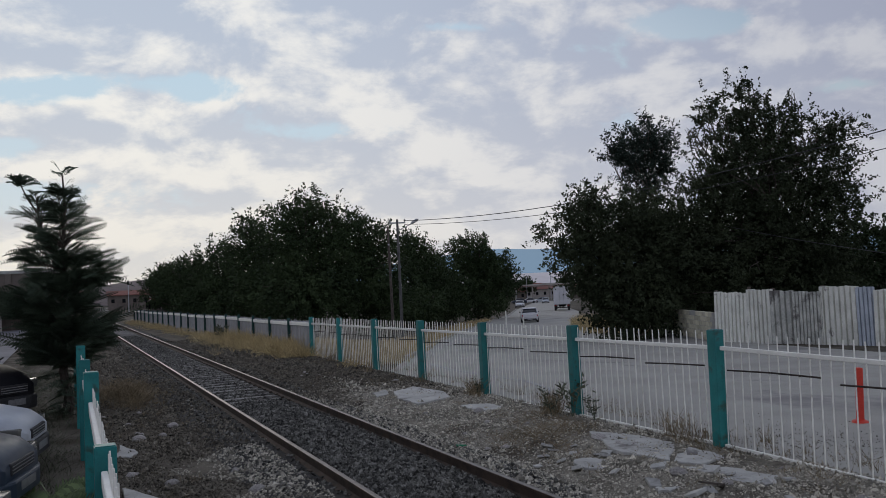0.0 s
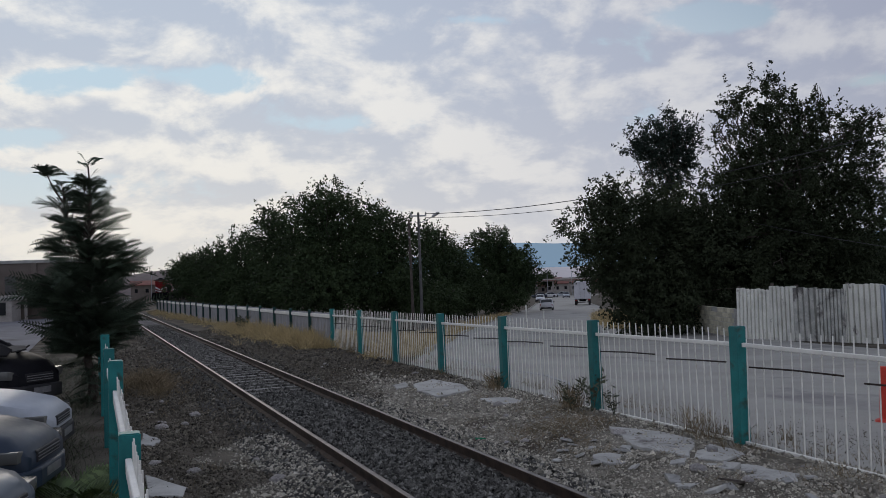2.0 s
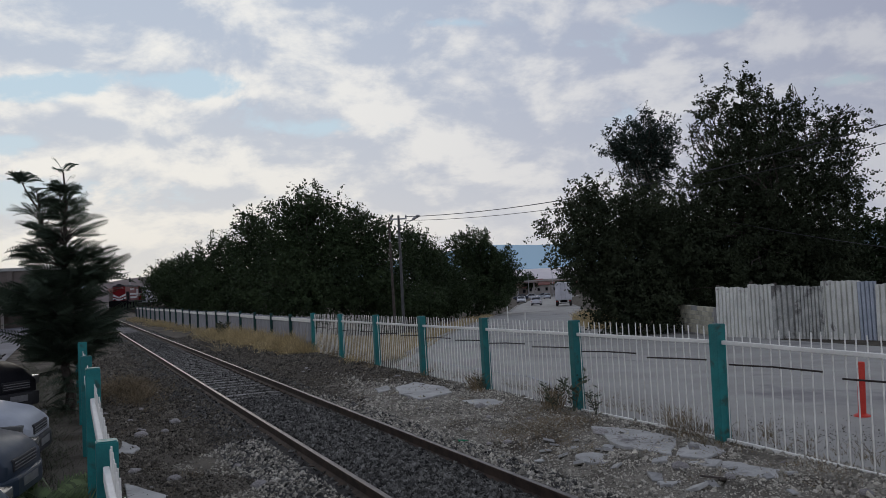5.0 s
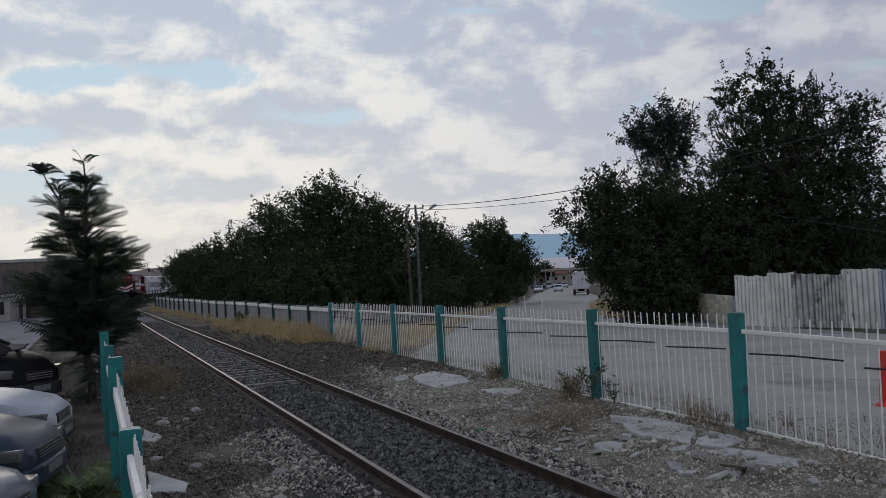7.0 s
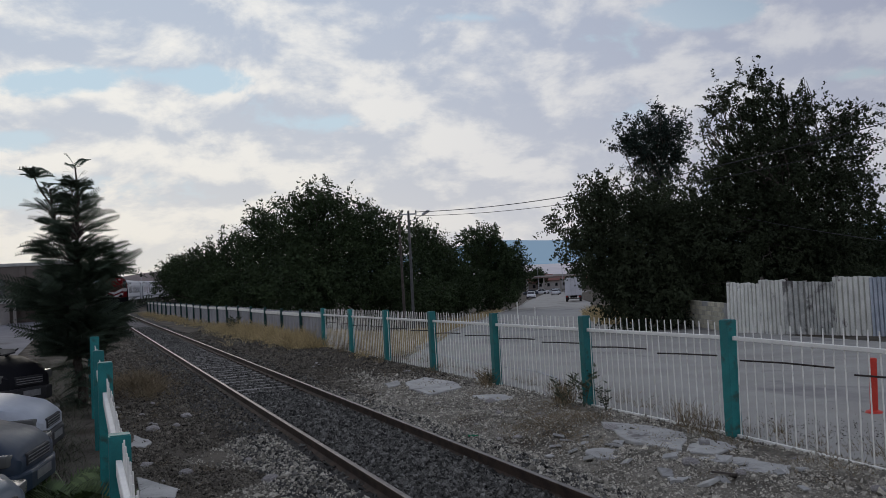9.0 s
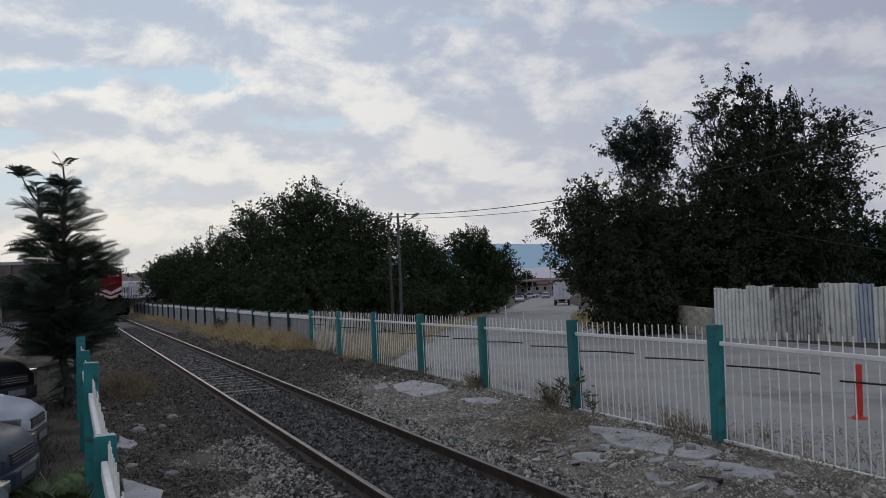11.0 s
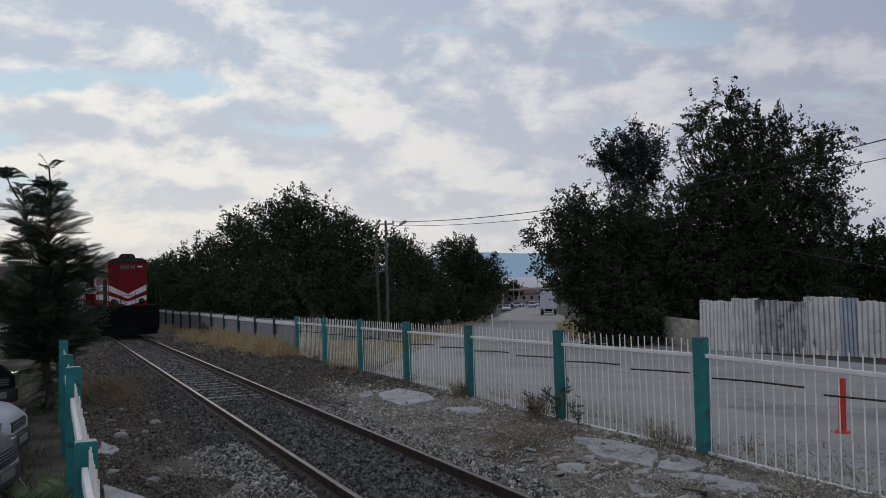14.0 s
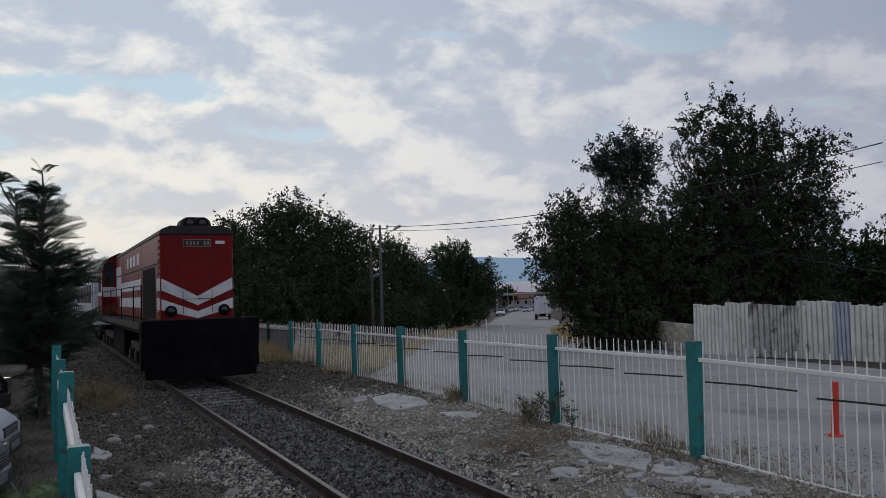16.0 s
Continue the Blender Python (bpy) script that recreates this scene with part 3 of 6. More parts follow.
def make_ballast():
    rng = np.random.default_rng(11)
    # bed under the stones, coloured near-black for the shade in their gaps
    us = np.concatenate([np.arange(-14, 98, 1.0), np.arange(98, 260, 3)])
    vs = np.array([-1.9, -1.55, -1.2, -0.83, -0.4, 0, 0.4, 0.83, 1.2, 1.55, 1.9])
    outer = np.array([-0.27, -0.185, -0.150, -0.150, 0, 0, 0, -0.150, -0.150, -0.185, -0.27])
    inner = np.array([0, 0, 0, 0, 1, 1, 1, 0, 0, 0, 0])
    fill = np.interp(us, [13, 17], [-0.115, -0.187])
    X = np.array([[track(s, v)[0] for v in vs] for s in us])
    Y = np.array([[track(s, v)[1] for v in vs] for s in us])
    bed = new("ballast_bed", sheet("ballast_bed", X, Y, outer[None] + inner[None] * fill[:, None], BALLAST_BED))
    tagged(bed, "dark ballast bed under the rails, shade between stones painted in", "ballast", kind="structure")
    n = 50000
    u = 3.5 + 52 * rng.uniform(0, 1, n) ** 1.7
    v = np.where(rng.uniform(0, 1, n) < 0.92, rng.uniform(-0.70, 0.70, n), rng.uniform(0.80, 1.4, n) * rng.choice([-1, 1], n))
    size = rng.uniform(0.016, 0.036, n) * (1 + u / 60)
    z = np.where(np.abs(v) < 0.8, np.interp(u, [13, 17], [-0.112, -0.188]) - 0.03 * smooth01((np.abs(v) - 0.45) / 0.25), -0.150) + rng.uniform(-0.015, 0.015, n)
    on_tie = (np.abs(((u + 6.0) / 0.6 + 0.5) % 1 - 0.5) < 0.18) & (u > 14.5)
    keep = ~(on_tie & (rng.uniform(0, 1, n) < 0.68))
    x, y = xy(u, v)
    c = np.stack([x, y, z], 1)[keep]
    tagged(new("ballast_stones", stones("ballast_stones", c, size[keep], rng, BALLAST)), "dark grey broken ballast stones between the rails", "ballast", kind="stuff")
    # paler gravel on the shoulders and the verge
    n = 175000
    u = 1.5 + 44 * rng.uniform(0, 1, n) ** 2.0
    v = np.where(rng.uniform(0, 1, n) < 0.6, rng.uniform(0.95, 4.3, n), rng.uniform(-3.3, -0.95, n))
    x, y = xy(u, v)
    clump = np.sin(2.1 * x + 1.3 * y) * np.sin(1.7 * y - 0.8 * x + 1) + rng.normal(0, 0.5, n)
    keep = clump > np.where(v > 0, -1.1, -0.55)
    z = land_z(x, y)
    z = np.where(np.abs(v) < 1.9, np.maximum(z, np.interp(np.abs(v), [0.83, 1.2, 1.55, 1.9], [-0.150, -0.150, -0.185, -0.27])), z)
    size = rng.uniform(0.007, 0.020, n) * (1 + u / 40)
    big = rng.uniform(0, 1, n) < 0.045
    size = np.where(big, size * 2.3, size)
    near_rail = ((v > 0) & (u < 16.5 + 2 * np.sin(3 * v) + rng.normal(0, 1, n))) | ((v > -2.0 + 0.4 * np.sin(2.3 * u)) & (v < 0) & (u < 11.5))
    for name, side, mat, word in (("gravel", near_rail, GRAVEL, "pale loose gravel on the verge of the track"), ("brown_gravel", ~near_rail, DARK_GRAVEL, "dusty brown gravel and earth beside the track")):
        own = keep & side
        c = np.stack([x, y, z + 0.004], 1)[own]
        tagged(new(name, stones(name, c, size[own], rng, mat)), word, "gravel", kind="stuff")
    # dark crumbs and leaves blown over the yard
    m = 900
    x = 4.75 + rng.normal(0, 0.6, m)
    y = 10.9 + rng.normal(0, 0.8, m)
    own = x > 3.75 - 0.4392 * (y - 11.11)
    c = np.stack([x, y, road_z(x, y) + 0.012], 1)[own]
    tagged(new("yard_litter", stones("yard_litter", c, rng.uniform(0.003, 0.012, own.sum()), rng, DARK_GRAVEL)), "dark crumbs of dirt and leaves on the asphalt", "litter", kind="stuff")
    # gritty strip between the rails and the fence
    us = np.arange(-6, 18.6, 0.35)
    vs = np.arange(1.45, 4.31, 0.26)
    U, V = np.meshgrid(us, vs, indexing="ij")
    X, Y = xy(U, V)
    Z = land_z(X, Y) + np.where((V < 1.5) | (V > 4.2) | (U > 17.6 + 0.5 * np.sin(4 * V)), -0.02, 0.008)
    tagged(new("verge", sheet("verge", X, Y, Z, VERGE)), "pale gritty verge between track and fence", "ground", kind="structure")


make_ground()
make_road()
make_track()
make_ballast()


# ---- fences ----
FENCE = [(3.556 - 1.388 * i, 11.112 + 3.159 * i, -0.12 - 0.027 * i - (0.075 * -i if i < 0 else 0.0)) for i in range(-2, 7)]
POST_MESH = Build().box(-0.077, -0.077, -0.25, 0.077, 0.077, 1.5).box(-0.070, -0.070, 1.5, 0.070, 0.070, 1.508).mesh("post", TEAL, bevel=0.008)


def picket_panel(parent, a, b, za, zb, gap, rng, low=0.0, high=1.48, rail=1.268, width=0.015, bars=True, deep=0.027):
    """White bars between two posts, on two rails, with lengths of black bar wired on behind."""
    dx, dy = b[0] - a[0], b[1] - a[1]
    span = math.hypot(dx, dy)
    turn = math.degrees(math.atan2(dy, dx))
    slope = -math.degrees(math.atan2(zb - za, span))
    panel = part("panel", Build().box(0.078, -0.022, rail - deep, span - 0.078, 0.022, rail + deep).box(0.078, -0.02, low - 0.03, span - 0.078, 0.02, low + 0.02),
                 WHITE, parent, "white painted steel rails", bevel=0.006, steps=1)
    panel.matrix_basis = pose(a[0], a[1], za, 0, slope, turn)
    bar = Build().box(-width / 2, -0.036, low - 0.03, width / 2, -0.0225, high)
    bar = bar.mesh("picket", WHITE, bevel=0.003, steps=1)
    n = int((span - 0.2) / gap)
    for i in range(n + 1):
        ob = part("picket", bar, WHITE, panel)
        ob.matrix_basis = pose(0.1 + (span - 0.2) * i / n, 0, rng.uniform(-0.012, 0.008), rng.uniform(-0.5, 0.5), rng.uniform(-0.6, 0.6), 0)
    if bars:
        for lo, hi, d0, d1 in ((0.07, 0.44, 0.02, -0.02), (0.52, 0.95, 0.015, -0.03)):
            z = rail - 0.262 + rng.uniform(-0.01, 0.01)
            ob = part("black_bar", Build().tube([(span * lo, -0.011, z + d0), (span * (lo + hi) / 2, -0.011, z + 0.004), (span * hi, -0.011, z + d1)], [0.011] * 3, 6),
                      DARK_BAR, panel, "thin black rusted rod")
    return panel


def make_fences():
    rng = random.Random(7)
    fence = thing("picket_fence", "white steel picket fence with teal posts beside the track", "fence")
    turn = math.degrees(math.atan2(3.159, -1.388))
    for x, y, z in FENCE:
        ob = part("post", POST_MESH, TEAL, fence, "teal painted square steel post")
        ob.matrix_basis = pose(x, y, z, rng.uniform(-0.5, 0.5), rng.uniform(-0.6, 0.6), turn)
    for a, b in zip(FENCE, FENCE[1:]):
        picket_panel(fence, a, b, a[2], b[2], 0.152, rng)
    # older, closer-set run along the curve
    far = thing("paling_fence", "grey-white close paling fence with dark green posts", "fence")
    p, q = Vector((-4.771, 30.068)), Vector((-31.3, 84.8))
    n = 20
    pts = [p + (q - p) * (i / n) for i in range(n + 1)]
    d = (q - p) / n
    turn = math.degrees(math.atan2(d.y, d.x))
    post = Build().box(-0.04, -0.06, -0.3, 0.04, 0.05, 1.42).mesh("post", FAR_POST, bevel=0.01, steps=1)
    span = d.length
    pal = Build()
    m = int(span / 0.105)
    for i in range(m):
        x = 0.06 + (span - 0.12) * (i + 0.5) / m
        pal.box(x - 0.043, -0.09, 0.06, x + 0.043, -0.07, 1.36 + 0.03 * math.sin(i * 1.7))
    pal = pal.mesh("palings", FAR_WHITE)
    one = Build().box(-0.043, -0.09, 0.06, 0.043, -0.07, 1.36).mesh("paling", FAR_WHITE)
    rails = Build().box(0.062, -0.068, 1.18, span - 0.062, -0.02, 1.31).box(0.062, -0.068, 0.1, span - 0.062, -0.03, 0.16).mesh("rails", WHITE, bevel=0.006, steps=1)
    for i, c in enumerate(pts):
        z = -0.30 - 0.02 * math.sin(i)
        if i:
            part("post", post, TEAL, far, "dark green steel post").matrix_basis = pose(c.x, c.y, z + 0.04, rng.uniform(-1, 1), rng.uniform(-1, 1), turn)
        if i < n:
            part("rails", rails, WHITE, far, "white fence rails").matrix_basis = pose(c.x, c.y, z, rng.uniform(-0.4, 0.4), 0, turn)
            if i >= 10:
                ob = part("palings", pal, FAR_WHITE, far, "close-set grey-white palings")
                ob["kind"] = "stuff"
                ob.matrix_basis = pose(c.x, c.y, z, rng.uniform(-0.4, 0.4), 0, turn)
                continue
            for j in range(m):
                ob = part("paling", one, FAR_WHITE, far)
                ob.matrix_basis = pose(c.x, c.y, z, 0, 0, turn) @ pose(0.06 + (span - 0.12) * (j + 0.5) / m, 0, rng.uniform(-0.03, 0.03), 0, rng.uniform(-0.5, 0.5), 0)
    # the short fence at the car park
    near = thing("car_park_fence", "leaning white picket fence with wide teal posts by the car park", "fence")
    spots = [(1.6, -0.48, -0.32), (5.03, -0.40, -0.25), (8.44, -0.12, -0.12), (11.85, -0.20, -0.17), (15.26, -0.15, -0.15), (18.7, -0.18, -0.18)]
    pts = [(*xy(u, -3.42), z, panel) for u, z, panel in spots]
    for x, y, z, _ in pts:
        ob = part("post", POST_MESH, TEAL, near, "teal painted square steel post")
        ob.matrix_basis = pose(x, y, z, rng.uniform(-0.8, 0.8), rng.uniform(-0.8, 0.8), math.degrees(A0))
    for a, b in zip(pts[:-1], pts[1:]):
        picket_panel(near, a, b, a[3], b[3], 0.152, rng, bars=False, deep=0.06, rail=1.13, high=1.34)


make_fences()


# ---- trees and plants ----
def bough_wood(b, rng, base, top, r0, r1, wander=0.12, steps=6):
    base, top = Vector(base), Vector(top)
    pts, rad = [], []
    for i in range(steps + 1):
        k = i / steps
        p = base.lerp(top, k)
        w = wander * math.sin(math.pi * k) * (top - base).length * 0.3
        pts.append(p + Vector((rng.normal() * w, rng.normal() * w, rng.normal() * w * 0.3)))
        rad.append(r0 + (r1 - r0) * k ** 0.8)
    pts[0], pts[-1] = base, top
    b.tube(pts, rad, 7)
    return pts


def crown_points(rng, blobs, n, edge=0.45):
    """Feet and outward ways of leaf sprays, over a union of uneven lumps."""
    vol = np.array([b[3] * b[3] * b[4] for b in blobs]) ** 0.75
    pick = rng.choice(len(blobs), n, p=vol / vol.sum())
    B = np.array([(b[0], b[1], b[2], b[3], b[3], b[4]) for b in blobs])[pick]
    d = unit(rng.normal(size=(n, 3)))
    lump = 1 + 0.20 * np.sin(5 * d[:, 0] + pick) * np.sin(4 * d[:, 2] + 2 * pick) + 0.13 * np.sin(9 * d[:, 1] + 3 * pick) * np.sin(8 * d[:, 0] + pick)
    r = rng.uniform(0, 1, n) ** edge * lump
    return B[:, :3] + d * B[:, 3:] * r[:, None], d


def make_tree(name, label, base, blobs, leaf, width, sprays, seed, mat=None, per=9, spread=0.28, trunk=0.2, limbs=14, feathery=0.15, split=0, shoot=1.1):
    """blobs: (x, y, z, radius, half height) from the world's origin. Returns the tree."""
    rng = np.random.default_rng(seed)
    mat = mat or LEAF
    x0, y0 = base
    z0 = land(x0, y0) - 0.1
    tree = thing(name, label, "tree", pose(x0, y0, z0))
    local = [(x - x0, y - y0, z - z0, r, h) for x, y, z, r, h in blobs]
    top = max(local, key=lambda q: q[2])
    wood = Build()
    stem = bough_wood(wood, rng, (0, 0, 0), (top[0] * 0.6, top[1] * 0.6, top[2] * 0.8), trunk, trunk * 0.25, 0.15, 8)
    part("trunk", wood, BARK, tree, "dark rough trunk", smooth=True)
    for i in range(limbs):
        wood = Build()
        q = local[i % len(local)]
        k = rng.integers(2, 7)
        d = unit(rng.normal(size=(1, 3)))[0]
        tip = (q[0] + d[0] * q[3] * 0.8, q[1] + d[1] * q[3] * 0.8, q[2] + abs(d[2]) * q[4] * 0.8)
        pts = bough_wood(wood, rng, stem[k], tip, trunk * 0.38, 0.015, 0.3, 6)
        for j in range(2):
            d = unit(rng.normal(size=(1, 3)))[0]
            bough_wood(wood, rng, pts[3 + j], Vector(tip) + Vector((d[0] * q[3], d[1] * q[3], abs(d[2]) * q[4])) * 0.5, trunk * 0.14, 0.01, 0.3, 4)
        part("limb", wood, BARK, tree, "thin dark branch", smooth=True)
    foot, out = crown_points(rng, local, sprays)
    # sprays that reach out of the crown
    far = rng.uniform(0, 1, sprays) < feathery
    foot = np.where(far[:, None], foot + out * rng.uniform(0.1, 0.5, (sprays, 1)), foot)
    grow = unit(out + rng.normal(0, 0.45, out.shape) + np.array([0, 0, 0.35]))
    reach = np.where(far, shoot, 0.55)[:, None] * rng.uniform(0.5, 1.2, (sprays, 1)) * spread * 3.2
    run = rng.uniform(-0.25, 1, (sprays * per, 1))
    at = np.repeat(foot, per, 0) + np.repeat(grow * reach, per, 0) * run + rng.normal(0, spread * 0.5, (sprays * per, 3)) * (1.15 - 0.75 * np.clip(run, 0, 1)) * np.where(np.repeat(far, per), 0.75, 1.0)[:, None]
    way = np.repeat(out, per, 0) * 0.5 + rng.normal(size=at.shape) * 0.8 + np.array([0, 0, -0.15])
    at[:, 2] = np.maximum(at[:, 2], 0.15)
    quads = leaf_quads(at, way, rng, leaf, width)
    if not split:
        part("crown", soup("crown", quads, 4, mat), mat, tree, "dense dark green foliage")
        return tree
    # the upper crown in boughs that move in the wind
    cell = np.repeat(np.repeat(np.argmin(np.linalg.norm(foot[:, None] - np.array([q[:3] for q in local])[None], axis=2) /
                                         np.array([q[3] for q in local])[None], 1), per), 4)
    still = np.isin(cell, range(split))
    part("crown", soup("crown", quads[still], 4, mat), mat, tree, "dense dark green foliage")
    boughs = []
    for i in range(split, len(local)):
        hinge = Vector((local[i][0] * 0.8, local[i][1] * 0.8, local[i][2] - local[i][4] - 1.2))
        own = quads[cell == i] - np.array(hinge)
        if len(own):
            ob = part("bough", soup("bough", own, 4, mat), mat, tree, "leafy bough stirred by the wind")
            ob.location = hinge
            ob["kind"] = "stuff"
            boughs.append((ob, hinge, i))
    return tree, boughs


def frond(foot, way, length, rng, leaflet=0.10, pairs=11, droop=0.35):
    """A feather leaf: pairs of leaflets along a drooping midrib."""
    k = np.linspace(0.12, 1.0, pairs)[:, None]
    way = way / np.linalg.norm(way)
    rib = foot + way * length * k + np.array([0, 0, -1.0]) * droop * length * k ** 2
    side = np.cross(way, [0, 0, 1.0])
    side = side / max(np.linalg.norm(side), 1e-3)
    up = np.cross(side, way)
    roll = rng.uniform(-1.1, 1.1)
    side = side * math.cos(roll) + up * math.sin(roll)
    size = leaflet * (0.6 + 0.8 * np.sin(math.pi * (0.15 + 0.75 * k)))
    verts = []
    for sgn in (-1, 1):
        d = side * sgn + way * 0.55 + np.array([0, 0, rng.uniform(-0.45, 0.1)])
        d = d / np.linalg.norm(d)
        tip = rib + d * size * rng.uniform(0.85, 1.15, (pairs, 1))
        w = way * size * 0.15
        mid = rib + d * size * 0.4
        verts.append(np.stack([rib, mid - w, tip, mid + w], 1))
    thin = 0.004
    ribs = np.stack([rib[:-1] - side * thin, rib[:-1] + side * thin, rib[1:] + side * thin, rib[1:] - side * thin], 1)
    return np.concatenate([*verts, ribs]).reshape(-1, 3)


def make_feather_tree(x0, y0):
    rng = np.random.default_rng(21)
    z0 = land(x0, y0) - 0.05
    tree = thing("tree_of_heaven", "young dark tree with long feathery leaves by the fence", "tree", pose(x0, y0, z0))
    wood = Build()
    stem = bough_wood(wood, rng, (0, 0, 0), (0.05, 0, 4.95), 0.11, 0.015, 0.06, 10)
    second = bough_wood(wood, rng, stem[5], (-0.85, 0.1, 4.8), 0.05, 0.012, 0.08, 8)
    part("trunk", wood, BARK, tree, "slim grey-brown trunk", smooth=True)
    twigs, leaves = Build(), []
    for i in range(290):
        h = 1.15 + 3.5 * rng.uniform() ** 1.1
        reach = np.interp(h, [0.8, 1.3, 1.9, 2.5, 3.1, 3.7, 4.2, 4.7], [0.40, 0.70, 1.10, 1.28, 1.08, 0.55, 0.27, 0.12]) * rng.uniform(0.2, 1.0)
        line = second if (h > 2.7 and rng.uniform() < 0.45) else stem
        zs = [p.z for p in line]
        j = min(range(len(zs)), key=lambda q: abs(zs[q] - h + 0.25))
        a = rng.uniform(0, 6.283)
        root = line[j]
        tip = Vector((root.x + math.cos(a) * reach * 0.8, root.y + math.sin(a) * reach * 0.8, h + 0.1))
        twigs.tube([root, root.lerp(tip, 0.5) + Vector((0, 0, 0.06)), tip], [0.016, 0.011, 0.006], 5)
        for f in range(rng.integers(4, 7) if h < 2.9 else rng.integers(1, 4)):
            b = a + rng.normal() * 0.8
            way = np.array([math.cos(b), math.sin(b), rng.uniform(0.1, 0.7)])
            at = np.array(root.lerp(tip, rng.uniform(0.3, 1.0)))
            size = np.interp(h, [2.6, 4.2], [1.0, 0.62])
            leaves.append(frond(at, way, rng.uniform(0.45, 0.85) * size, rng, rng.uniform(0.10, 0.14) * size, 12, rng.uniform(-0.05, 0.35)))
    for line in (stem, second):
        for f in range(18):
            b = rng.uniform(0, 6.283)
            way = np.array([math.cos(b), math.sin(b), rng.uniform(0.6, 2.2)])
            leaves.append(frond(np.array(line[-1].lerp(line[-3], rng.uniform(0, 1) ** 2)), way, rng.uniform(0.38, 0.62), rng, 0.095, 11, 0.45))
    part("twig", twigs, BARK, tree, "thin branches")
    part("crown", soup("crown", np.concatenate(leaves), 4, LEAF_PIN), LEAF_PIN, tree, "dark feathery leaves")
    # suckers round the foot
    low = []
    for i in range(80):
        a, r = rng.uniform(0, 6.283), rng.uniform(0, 0.35)
        at = np.array([math.cos(a) * r, math.sin(a) * r, rng.uniform(0.1, 1.0)])
        b = rng.uniform(0, 6.283)
        low.append(frond(at, np.array([math.cos(b), math.sin(b), rng.uniform(0, 0.6)]), rng.uniform(0.3, 0.55), rng, 0.085, 9, 0.4))
    part("undergrowth", soup("suckers", np.concatenate(low), 4, LEAF_PIN), LEAF_PIN, tree, "leafy shoots round the foot")


def tuft(rng, at, n, height, radius, lean=0.35, blade=0.006):
    """Grass blades of one tuft: bent, tapering strips, as triangles."""
    a = rng.uniform(0, 6.283, n)
    r = radius * np.sqrt(rng.uniform(0, 1, n))
    foot = np.stack([np.cos(a) * r, np.sin(a) * r, np.zeros(n)], 1) + np.asarray(at)
    way = np.stack([rng.normal(0, lean, n), rng.normal(0, lean, n), np.ones(n)], 1)
    h = height * rng.uniform(0.45, 1.1, (n, 1))
    side = unit(np.cross(way, rng.normal(size=(n, 3)))) * blade
    mid = foot + way * h * 0.55
    tip = foot + way * h + np.stack([way[:, 0], way[:, 1], np.zeros(n)], 1) * h * 0.5
    t1 = np.stack([foot - side, foot + side, mid], 1)
    t2 = np.stack([mid - side * 0.8, mid + side * 0.8, tip], 1)
    return np.concatenate([t1, t2]).reshape(-1, 3)


